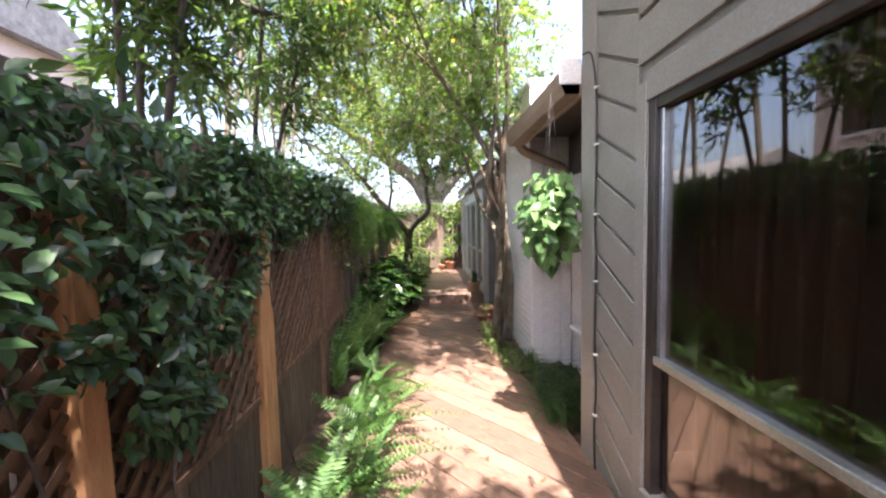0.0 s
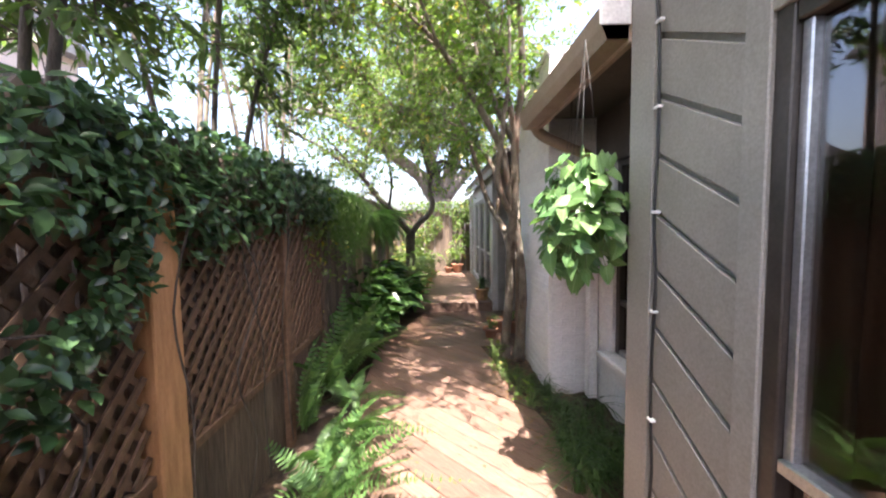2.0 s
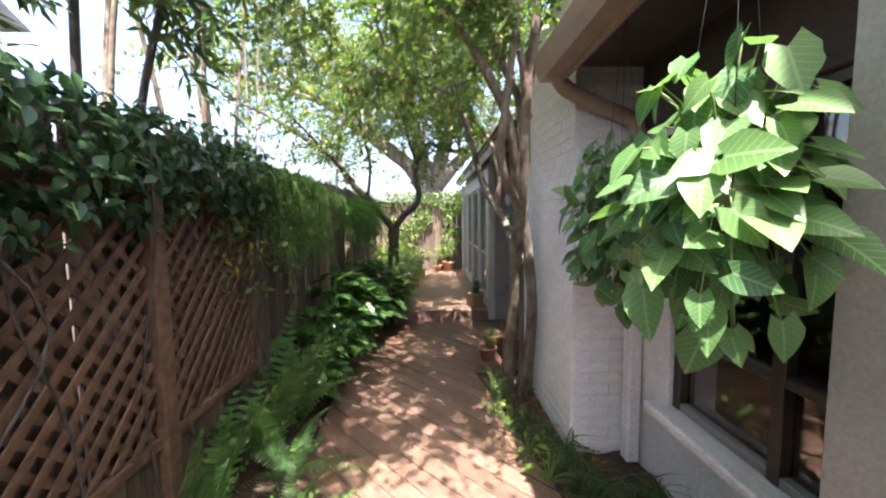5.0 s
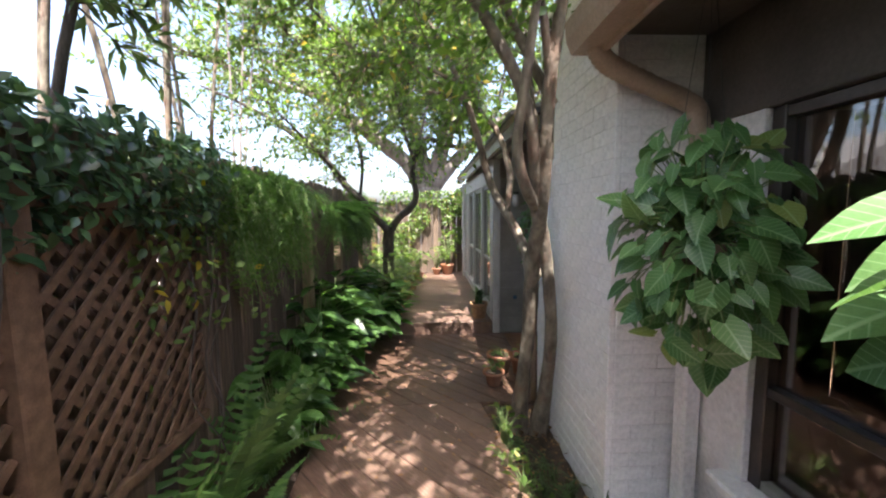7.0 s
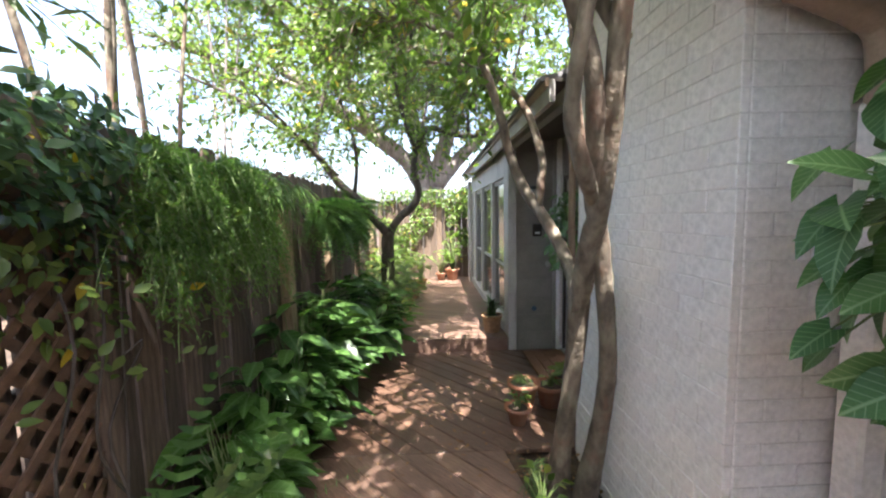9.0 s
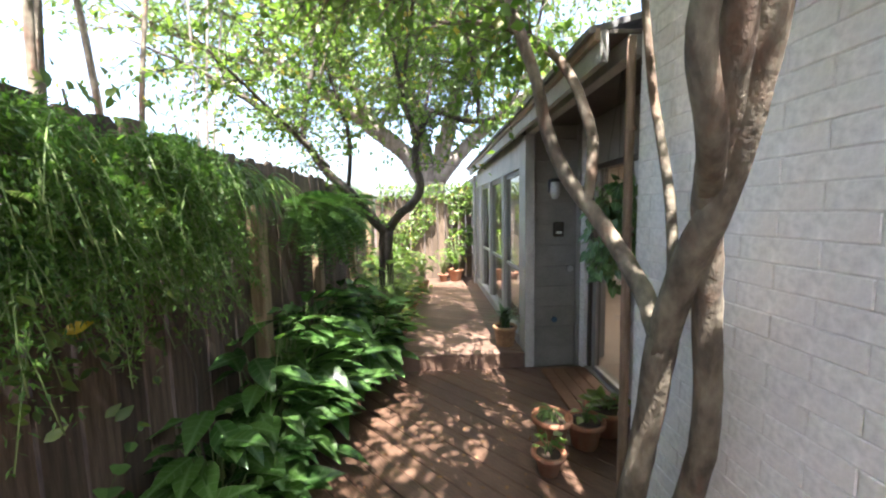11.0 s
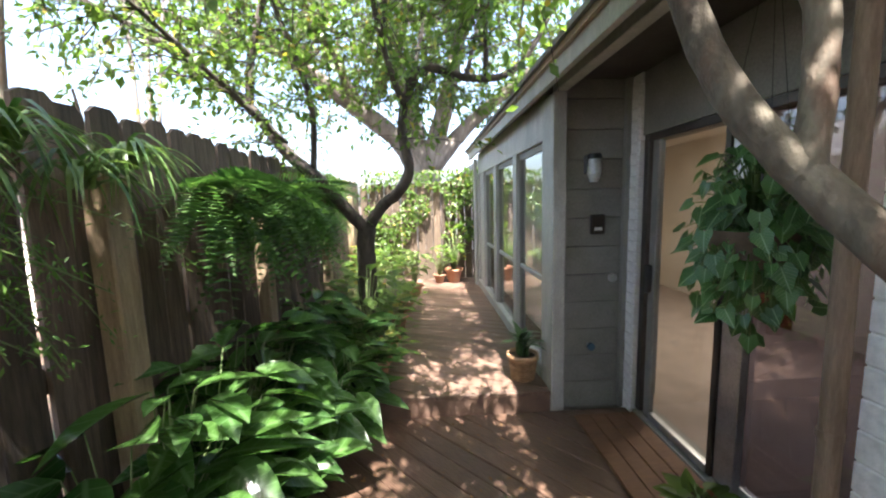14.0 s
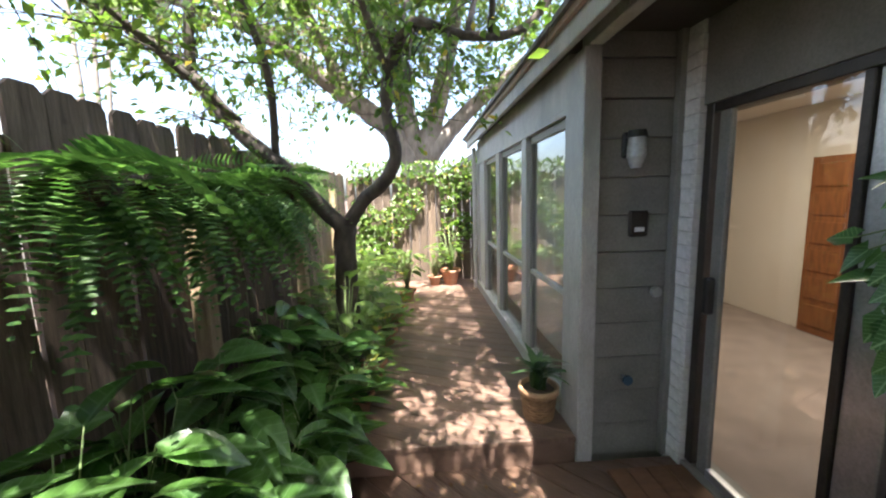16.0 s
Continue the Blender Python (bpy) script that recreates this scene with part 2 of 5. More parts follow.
def box(bm, x0, x1, y0, y1, z0, z1, bevel=0.0, m=None):
    r = bmesh.ops.create_cube(bm, size=1)
    bmesh.ops.scale(bm, vec=(x1 - x0, y1 - y0, z1 - z0), verts=r["verts"])
    bmesh.ops.translate(bm, vec=((x0 + x1) / 2, (y0 + y1) / 2, (z0 + z1) / 2), verts=r["verts"])
    vs = r["verts"]
    if bevel:
        es = list({e for v in vs for e in v.link_edges})
        o = bmesh.ops.bevel(bm, geom=es, offset=bevel, segments=1, affect="EDGES")
        vs = list({v for f in o["faces"] for v in f.verts} | {v for v in vs if v.is_valid})
    if m is not None:
        bmesh.ops.transform(bm, matrix=m, verts=vs)
    return vs


def block(name, x0, x1, y0, y1, z0, z1, material, parent=None, label="", bevel=0.004):
    bm = bmesh.new()
    box(bm, x0, x1, y0, y1, z0, z1, bevel)
    return part(name, bm, material, parent, label)


def smooth_path(pts, n=6):
    """Points of a smooth curve through pts, with the radii carried along."""
    p = [np.array(q, float) for q in pts]
    p = [2 * p[0] - p[1]] + p + [2 * p[-1] - p[-2]]
    out = []
    for i in range(1, len(p) - 2):
        for k in range(n):
            t = k / n
            out.append(0.5 * (2 * p[i] + (p[i + 1] - p[i - 1]) * t + (2 * p[i - 1] - 5 * p[i] + 4 * p[i + 1] - p[i + 2]) * t * t
                              + (3 * p[i] - p[i - 1] - 3 * p[i + 1] + p[i + 2]) * t ** 3))
    out.append(p[-2])
    return out


def tube_arrays(path, sides=8, rough=0.0, rng=None):
    """Vertices and faces of a tapering tube; path rows are x, y, z, radius."""
    path = np.array(path, float)
    n = len(path)
    d = np.gradient(path[:, :3], axis=0)
    d /= np.linalg.norm(d, axis=1)[:, None] + 1e-9
    ref = np.array([0.31, 0.2, 0.93]) if abs(d[0] @ np.array([0.31, 0.2, 0.93])) < 0.9 else np.array([1.0, 0, 0])
    vs = []
    u = np.cross(d[0], ref)
    u /= np.linalg.norm(u)
    for i in range(n):
        u = u - d[i] * (u @ d[i])
        u /= np.linalg.norm(u) + 1e-9
        w = np.cross(d[i], u)
        for k in range(sides):
            a = 2 * math.pi * k / sides
            r = path[i, 3] * (1 + (rng.uniform(-rough, rough) if rough else 0))
            vs.append(path[i, :3] + r * (math.cos(a) * u + math.sin(a) * w))
    fs = [(i * sides + k, i * sides + (k + 1) % sides, (i + 1) * sides + (k + 1) % sides, (i + 1) * sides + k) for i in range(n - 1) for k in range(sides)]
    fs.append(tuple(range(sides))[::-1])
    fs.append(tuple((n - 1) * sides + k for k in range(sides)))
    return vs, fs


def tubes(name, paths, material, parent=None, label="", sides=8, rough=0.0, rng=None):
    """One mesh of tubes."""
    vs, fs = [], []
    for p in paths:
        v, f = tube_arrays(p, sides, rough, rng)
        o = len(vs)
        vs += v
        fs += [tuple(i + o for i in q) for q in f]
    me = bpy.data.meshes.new(name)
    me.from_pydata([tuple(v) for v in vs], [], fs)
    me.update()
    return part_mesh(name, me, material, parent, label, True)


def leaf_shape(widths, fold=0.18, droop=0.0, lobe=0.0):
    """A leaf of length 1 along y, folded along its midrib: vertices, faces, and flat coordinates for veins."""
    n = len(widths)
    vs, uv = [], []
    for i, w in enumerate(widths):
        y = i / (n - 1)
        z = -droop * y * y
        back = lobe if i == 0 else 0
        vs += [(-w, y - back, z + w * fold), (0, y, z), (w, y - back, z + w * fold)]
        uv += [(-w, y - back), (0, y), (w, y - back)]
    fs = []
    for i in range(n - 1):
        a = 3 * i
        fs += [(a, a + 1, a + 4, a + 3), (a + 1, a + 2, a + 5, a + 4)]
    return np.array(vs, float), fs, np.array(uv, float)


KITE = (np.array([(0, 0, 0), (0.26, 0.45, 0.05), (0, 1, -0.06), (-0.26, 0.45, 0.05)], float), [(0, 1, 2), (0, 2, 3)], None)
SLIM = (np.array([(0, 0, 0), (0.13, 0.45, 0.03), (0, 1, -0.12), (-0.13, 0.45, 0.03)], float), [(0, 1, 2), (0, 2, 3)], None)
OVATE = leaf_shape([0.02, 0.25, 0.27, 0.15, 0.0], 0.25, 0.12)
LILY = leaf_shape([0.02, 0.15, 0.2, 0.21, 0.17, 0.09, 0.0], 0.3, 0.28)
ARROW = leaf_shape([0.24, 0.4, 0.36, 0.27, 0.15, 0.0], 0.22, 0.16, 0.22)
IVY = leaf_shape([0.3, 0.44, 0.3, 0.16, 0.0], 0.2, 0.12, 0.2)


def leaf_mesh(name, shape):
    vs, fs, uv = shape
    me = bpy.data.meshes.new(name)
    me.from_pydata([tuple(v) for v in vs], [], fs)
    if uv is not None:
        lay = me.uv_layers.new(name="UVMap")
        for loop in me.loops:
            lay.data[loop.index].uv = uv[loop.vertex_index]
    me.polygons.foreach_set("use_smooth", [True] * len(me.polygons))
    me.update()
    return me


def frames(dirs, ups):
    d = dirs / (np.linalg.norm(dirs, axis=1)[:, None] + 1e-9)
    s = np.cross(d, ups)
    s /= np.linalg.norm(s, axis=1)[:, None] + 1e-9
    return s, d, np.cross(s, d)


def foliage_mesh(name, pts, dirs, ups, sizes, shape):
    """One mesh of many leaves, each its own island."""
    vs, fs, uv = shape
    s, d, u = frames(np.asarray(dirs, float), np.asarray(ups, float))
    size = np.asarray(sizes, float)[:, None, None]
    allv = np.asarray(pts, float)[:, None, :] + size * (vs[None, :, 0:1] * s[:, None] + vs[None, :, 1:2] * d[:, None] + vs[None, :, 2:3] * u[:, None])
    n, k = len(allv), len(vs)
    me = bpy.data.meshes.new(name)
    sides = np.array([len(f) for f in fs])
    flat = np.array([i for f in fs for i in f])
    loops = (flat[None, :] + (np.arange(n) * k)[:, None]).ravel()
    me.vertices.add(n * k)
    me.vertices.foreach_set("co", allv.ravel())
    me.loops.add(len(loops))
    me.loops.foreach_set("vertex_index", loops)
    tot = np.tile(sides, n)
    me.polygons.add(len(tot))
    me.polygons.foreach_set("loop_start", np.concatenate([[0], np.cumsum(tot)[:-1]]))
    me.polygons.foreach_set("loop_total", tot)
    me.update(calc_edges=True)
    return me


def foliage(name, pts, dirs, sizes, shape, material, parent, label="", up=(0, 0, 1), wild=0.5, seed=1):
    rng = np.random.default_rng(seed)
    n = len(pts)
    ups = np.array(up)[None, :] + rng.normal(0, wild, (n, 3))
    return part_mesh(name, foliage_mesh(name, pts, dirs, ups, sizes, shape), material, parent, label)


def aim(place, direction, up=(0, 0, 1), size=1.0):
    """The pose of a leaf at place that points along direction."""
    d = Vector(direction).normalized()
    s = d.cross(Vector(up))
    if s.length < 1e-4:
        s = Vector((1, 0, 0))
    s.normalize()
    u = s.cross(d)
    m = Matrix((s, d, u)).transposed().to_4x4()
    return Matrix.Translation(Vector(place)) @ m @ Matrix.Scale(size, 4)


def leaf_object(name, mesh, m, parent):
    ob = new(name, mesh)
    ob.parent = parent
    ob.matrix_basis = m
    return ob


# ---- setting: ground, walls, roofs ----
FENCE_X, FAR_Y = -0.34, 12.6
STEP_Y, DECK2 = 8.07, 0.16

bm = bmesh.new()
bmesh.ops.create_grid(bm, x_segments=2, y_segments=2, size=400)
bmesh.ops.translate(bm, vec=(0, 0, -0.16), verts=bm.verts)
ground = tagged(part("ground", bm, M_SOIL), "dark brown earth ground under the garden", "ground", kind="structure")


def soil_bed(name, x0, x1, y0, y1, z, label, seed):
    """A bed of mulch with an uneven top."""
    nx, ny = max(4, int((x1 - x0) / 0.06)), int((y1 - y0) / 0.06)
    b = bmesh.new()
    rows = [[b.verts.new((x0 + (x1 - x0) * i / nx, y0 + (y1 - y0) * j / ny,
                          z + 0.035 * noise.noise(Vector((i * 0.5 + seed, j * 0.5, 0))) + 0.02 * noise.noise(Vector((i * 1.7, j * 1.7, seed)))))
             for j in range(ny + 1)] for i in range(nx + 1)]
    for i in range(nx):
        for j in range(ny):
            b.faces.new((rows[i][j], rows[i + 1][j], rows[i + 1][j + 1], rows[i][j + 1]))
    return tagged(part(name, b, M_SOIL, smooth=True), label, "garden bed", kind="structure")


soil_bed("garden_bed", FENCE_X, 0.42, -2.0, FAR_Y, -0.05, "dark mulch bed along the wooden fence", 3)
soil_bed("side_bed", 1.30, 2.34, 3.06, 6.15, -0.05, "mulch strip with dry leaves beside the brick chimney", 9)

# near wing: siding wall with a large window
wall_near = thing("wall_near_wing", "taupe diagonal-board siding wall of the house", "wall", kind="structure")
block("backing", 1.815, 1.93, 2.36, 3.08, -0.15, 3.4, M_SIDING, wall_near)
block("backing", 1.815, 1.93, -2.5, 2.36, 2.19, 3.4, M_SIDING, wall_near)
block("backing", 1.815, 1.93, -2.5, 2.36, -0.15, 0.2, M_SIDING, wall_near)
block("backing", 1.93, 4.6, 3.0, 3.08, -0.15, 3.4, M_SIDING, wall_near)
block("corner_board", 1.775, 1.815, 2.90, 3.09, -0.15, 3.4, M_TRIM, wall_near, "flat taupe corner board")
block("window_casing", 1.782, 1.815, 2.355, 2.445, -0.15, 2.26, M_TRIM, wall_near, "flat taupe window casing")
block("head_casing", 1.782, 1.815, -2.5, 2.355, 2.16, 2.30, M_TRIM, wall_near, "flat taupe head casing")


def diagonal_board(y0, y1, z_top, slope, high):
    """A siding board between two uprights that falls towards y0."""
    b = bmesh.new()
    gap = 0.026
    prof = [(y0, z_top - slope * (y1 - y0)), (y1, z_top), (y1, z_top - high + gap), (y0, z_top - slope * (y1 - y0) - high + gap)]
    front = [b.verts.new((1.793, y, z)) for y, z in prof]
    back = [b.verts.new((1.816, y, z)) for y, z in prof]
    b.faces.new(front)
    b.faces.new(back[::-1])
    for i in range(4):
        b.faces.new((front[i], back[i], back[(i + 1) % 4], front[(i + 1) % 4]))
    bmesh.ops.bevel(b, geom=list(b.edges), offset=0.003, segments=1, affect="EDGES")
    bmesh.ops.recalc_face_normals(b, faces=b.faces)
    return b


for k in range(14):
    part("siding_board", diagonal_board(2.447, 2.898, 0.18 + 0.241 * k, 0.5, 0.241), M_SIDING, wall_near)
for k in range(5):
    part("siding_board", diagonal_board(0.2, 2.445, 2.57 + 0.241 * k, 0.0 if k > 1 else 0.0, 0.241), M_SIDING, wall_near)

window_near = thing("window_1", "large dark picture window with aluminium rail", "window", kind="structure")
block("pane", 1.84, 1.846, -2.5, 2.31, 0.28, 2.12, M_GLASS_DIM, window_near).visible_shadow = False
block("window_frame", 1.795, 1.86, 2.30, 2.355, 0.2, 2.19, M_FRAME, window_near)
block("window_frame", 1.80, 1.86, -2.5, 2.30, 2.11, 2.16, M_FRAME, window_near)
block("rail", 1.80, 1.86, -2.5, 2.30, 0.905, 0.945, M_ALU, window_near, "bright aluminium cross rail")
block("stile", 1.815, 1.85, 2.27, 2.30, 0.945, 2.11, M_ALU, window_near, "bright aluminium stile")
block("window_sill", 1.77, 1.86, -2.5, 2.355, 0.2, 0.245, M_TRIM, window_near)
room_near = thing("room_1", "dark room with brown curtains behind the window", "room", kind="structure")
block("wall_back", 4.5, 4.6, -2.6, 3.0, -0.1, 2.6, M_CURTAIN, room_near)
block("room_floor", 1.93, 4.5, -2.6, 3.0, -0.1, 0.0, M_CARPET, room_near)
block("room_ceiling", 1.93, 4.6, -2.6, 3.0, 2.5, 2.6, M_PLASTER, room_near)
block("wall_end", 1.93, 4.5, -2.7, -2.6, -0.1, 2.6, M_CURTAIN, room_near)


def curtain(y0, y1, x, z0, z1, depth, folds, label):
    """A hanging curtain in soft folds."""
    b = bmesh.new()
    n = folds * 8
    cols = []
    for i in range(n + 1):
        y = y0 + (y1 - y0) * i / n
        w = depth * math.sin(2 * math.pi * folds * i / n) + 0.3 * depth * math.sin(5.1 * i)
        cols.append([b.verts.new((x + w * (0.6 + 0.4 * k), y, z1 + (z0 - z1) * k)) for k in (0, 0.5, 1)])
    for i in range(n):
        for k in range(2):
            b.faces.new((cols[i][k], cols[i + 1][k], cols[i + 1][k + 1], cols[i][k + 1]))
    bmesh.ops.solidify(b, geom=list(b.faces), thickness=0.004)
    c = part("curtain", b, M_CURTAIN, smooth=True)
    return tagged(c, label, "curtain")


curtain(1.65, 2.32, 2.05, 0.02, 2.2, 0.03, 7, "brown pleated curtain hanging inside the window")

# black cable with white clips on the siding
cable = thing("cable", "black cable stapled up the siding with white clips", "cable")
path = smooth_path([(1.772, 2.86 + 0.012 * math.sin(2.3 * i), 0.0 + 0.27 * i, 0.0065) for i in range(10)] + [(1.765, 2.92, 2.62, 0.0065), (1.75, 3.02, 2.66, 0.0065)], 4)
tubes("cord", path and [path], M_BLACK, cable, sides=6)
for z in (0.36, 0.755, 1.224, 1.64, 2.063, 2.4):
    block("clip", 1.762, 1.784, 2.842, 2.876, z - 0.006, z + 0.006, M_WHITE, cable, "white plastic clip", 0.002)

# recess with two-light window, eave and gutter
wall_recess = thing("wall_recess", "white painted wall with a brown window", "wall", kind="structure")
block("wall_below", 2.36, 2.5, 3.08, 4.9, -0.15, 0.46, M_BRICK, wall_recess)
# band above the window, dark brown against the white wall
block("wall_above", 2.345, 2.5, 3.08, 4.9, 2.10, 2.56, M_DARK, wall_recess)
block("jamb_wall", 2.345, 2.5, 4.46, 4.9, 0.46, 2.10, M_BRICK, wall_recess)
window_recess = thing("window_2", "brown framed window with cross bars", "window", kind="structure")
block("window_sill", 2.25, 2.40, 3.085, 4.56, 0.415, 0.47, M_BRICK, window_recess, "white painted masonry sill", 0.01)
block("pane", 2.42, 2.426, 3.10, 4.44, 0.5, 2.08, M_GLASS_DIM, window_recess).visible_shadow = False
for y in (3.10, 3.78, 4.40):
    block("stile", 2.375, 2.44, y, y + 0.06, 0.475, 2.10, M_FRAME, window_recess)
for z in (0.475, 0.90, 2.05):
    block("rail", 2.38, 2.44, 3.16, 4.40, z, z + 0.045, M_TRIM if z == 0.475 else M_FRAME, window_recess)
room_recess = thing("room_2", "dim room behind the brown window", "room", kind="structure")
block("wall_back", 4.5, 4.6, 3.1, 6.0, -0.05, 2.55, M_CURTAIN, room_recess)
block("room_floor", 2.52, 4.5, 3.1, 6.08, -0.15, 0.03, M_CARPET, room_recess)
block("room_ceiling", 2.52, 4.6, 3.1, 6.08, 2.5, 2.56, M_PLASTER, room_recess)
block("partition", 2.62, 4.5, 6.0, 6.08, 0.03, 2.5, M_CURTAIN, room_recess)

eave_near = thing("eave_1", "brown boarded eave with dark soffit", "eave", kind="structure")
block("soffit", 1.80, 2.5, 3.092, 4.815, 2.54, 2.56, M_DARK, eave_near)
block("fascia", 1.765, 1.80, 3.092, 4.815, 2.42, 2.58, M_GUTTER, eave_near)


def slope_roof(name, x0, x1, y0, y1, z, rise, material, label):
    """A pitched roof sheet with rows of shingles, rising from x0 to x1."""
    b = bmesh.new()
    n = max(3, int(abs(x1 - x0) / 0.14))
    for i in range(n):
        a0, a1 = x0 + (x1 - x0) * i / n, x0 + (x1 - x0) * (i + 1) / n
        za, zb = z + rise * i / n, z + rise * (i + 1) / n
        v = [b.verts.new(p) for p in ((a0, y0, za + 0.012), (a1, y0, zb + 0.002), (a1, y1, zb + 0.002), (a0, y1, za + 0.012), (a0, y0, za - 0.02), (a1, y0, zb - 0.03), (a1, y1, zb - 0.03), (a0, y1, za - 0.02))]
        for f in ((0, 1, 2, 3), (7, 6, 5, 4), (0, 3, 7, 4), (1, 5, 6, 2), (0, 4, 5, 1), (3, 2, 6, 7)):
            b.faces.new([v[q] for q in f])
    bmesh.ops.recalc_face_normals(b, faces=b.faces)
    return tagged(part(name, b, material), label, "roof", kind="structure")


slope_roof("roof_near", 1.72, 4.8, 3.105, 4.815, 2.60, 1.1, M_ROOF, "grey shingle roof above the brown eave")
slope_roof("roof_wing", 1.66, 6.5, 6.15, 12.2, 2.52, 1.5, M_ROOF, "grey shingle roof above the patio doors")
slope_roof("roof_side", 1.66, 4.8, -2.8, 3.085, 3.42, 1.1, M_ROOF, "grey shingle roof above the siding wall")

gutter = thing("gutter", "brown metal gutter with a curved downspout elbow", "gutter")
b = bmesh.new()
prof = [(1.765, 2.575), (1.765, 2.44), (1.665, 2.44), (1.64, 2.50), (1.63, 2.585), (1.645, 2.59), (1.655, 2.505), (1.675, 2.455), (1.755, 2.455), (1.755, 2.575)]
ends = [[b.verts.new((x, y, z)) for x, z in prof] for y in (3.095, 4.81)]
n = len(prof)
for i in range(n):
    b.faces.new((ends[0][i], ends[0][(i + 1) % n], ends[1][(i + 1) % n], ends[1][i]))
bmesh.ops.recalc_face_normals(b, faces=b.faces)
part("trough", b, M_GUTTER, gutter)
for y in (3.095, 4.81):
    b = bmesh.new()
    b.faces.new([b.verts.new((x, y, z)) for x, z in prof[:5]])
    bmesh.ops.solidify(b, geom=list(b.faces), thickness=0.004)
    part("end_cap", b, M_GUTTER, gutter)
block("drip_end", 1.625, 1.77, 3.08, 3.092, 2.50, 2.665, M_WHITE, gutter, "white metal end piece", 0.003)
elbow = [(1.74, 4.755, 2.52), (1.76, 4.75, 2.46), (1.81, 4.75, 2.39), (1.91, 4.75, 2.335), (2.06, 4.75, 2.27), (2.20, 4.75, 2.215), (2.27, 4.75, 2.15), (2.29, 4.75, 1.95)]
path = []
for i, p in enumerate(smooth_path([(*q, 0.05) for q in elbow], 8)):
    p = p.copy()
    p[3] = 0.052 if (i % 2 and i < 30) else 0.047
    path.append(p)
tubes("elbow", [path], M_GUTTER, gutter, "ribbed brown elbow", 12)
block("downspout", 2.245, 2.335, 4.705, 4.795, -0.05, 1.97, M_BRICK, gutter, "white painted downspout", 0.012)

# painted brick chimney: core, then each brick proud of the joints
CH_X, CH_Y0, CH_Y1, CH_TOP = 1.905, 4.825, 6.12, 3.12
chimney = thing("chimney", "white painted brick chimney breast with faint courses", "chimney", kind="structure")
block("core", CH_X + 0.005, 2.62, CH_Y0 + 0.005, CH_Y1 - 0.006, -0.15, CH_TOP, M_MORTAR, chimney, "", 0.0)
block("cap", CH_X - 0.02, 2.64, CH_Y0 - 0.02, CH_Y1 + 0.01, CH_TOP, CH_TOP + 0.06, M_BRICK, chimney, "", 0.01)

# patio recess: sliding glass door, header, grey end wall
wall_door = thing("wall_patio", "dark grey boarded wall above the sliding door", "wall", kind="structure")
block("header", 2.46, 2.62, 6.125, 8.02, 2.07, 2.50, M_GREY, wall_door)
block("sill_board", 2.44, 2.62, 6.125, 7.98, -0.12, 0.035, M_GREY, wall_door, "grey door sill")
wall_end = thing("wall_wing_end", "dark grey lap siding wall with lamp and doorbell", "wall", kind="structure")
block("backing", 1.93, 2.75, 8.175, 8.28, -0.15, 2.5, M_GREY, wall_end)
for k in range(12):
    z0 = -0.02 + 0.217 * k
    b = bmesh.new()
    box(b, 1.94, 2.46, 8.15, 8.17, z0, min(z0 + 0.212, 2.5), 0.003, Matrix.Translation((0, 0, 0)))
    for v in b.verts:
        if v.co.y < 8.16:
            v.co.y -= 0.012 * (1 - (v.co.z - z0) / 0.212)
    part("siding_board", b, M_GREY, wall_end)
block("corner_board", 1.875, 1.94, 8.07, 8.175, -0.02, 2.5, M_GREYTRIM, wall_end, "grey painted corner post")
block("inner_trim", 2.40, 2.44, 8.10, 8.149, -0.02, 2.5, M_GREY, wall_end)
pilaster = thing("pilaster", "white painted brick pilaster beside the sliding door", "pilaster", kind="structure")
block("core", 2.446, 2.60, 7.996, 8.142, -0.12, 2.5, M_MORTAR, pilaster, "", 0.0)

door = thing("sliding_door", "bronze framed sliding glass door in the patio recess", "sliding door")
for nm, y0, y1, x0, x1, mt in (("jamb", 7.93, 7.985, 2.47, 2.58, M_FRAME), ("jamb", 6.13, 6.18, 2.47, 2.58, M_FRAME), ("stile", 7.83, 7.90, 2.48, 2.515, M_GREY), ("stile", 7.24, 7.275, 2.48, 2.515, M_FRAME), ("stile", 7.10, 7.238, 2.495, 2.545, M_ALU)):
    block(nm, x0, x1, y0, y1, 0.04, 2.07, mt, door)
block("head_rail", 2.47, 2.58, 6.18, 7.93, 2.02, 2.07, M_FRAME, door)
block("bottom_rail", 2.475, 2.52, 7.275, 7.83, 0.04, 0.09, M_ALU, door)
block("bottom_rail", 2.53, 2.57, 6.18, 7.10, 0.04, 0.09, M_ALU, door)
block("pane", 2.495, 2.501, 7.275, 7.83, 0.09, 2.02, M_GLASS, door).visible_shadow = False
block("pane", 2.535, 2.541, 6.18, 7.10, 0.09, 2.02, M_GLASS_BLUE, door).visible_shadow = False
h = block("handle", 2.43, 2.48, 7.845, 7.885, 0.97, 1.17, M_BLACK, door, "black pull handle", 0.01)

room = thing("room_3", "cream painted room with tan carpet and recessed ceiling", "room", kind="structure")
block("room_floor", 2.62, 5.3, 6.08, 12.0, -0.1, 0.03, M_CARPET, room)
block("wall_back", 5.2, 5.3, 6.08, 12.0, 0.03, 2.5, M_PLASTER, room)
block("room_ceiling", 2.62, 5.3, 6.08, 12.0, 2.5, 2.56, M_PLASTER, room)
block("wall_far", 2.05, 5.3, 11.95, 12.05, 0.03, 2.5, M_PLASTER, room)
inner = thing("door_1", "reddish stained wooden panel door in the cream room", "door", kind="structure")
block("slab", 5.14, 5.19, 9.42, 9.86, 0.035, 1.93, M_DOORWOOD, inner)
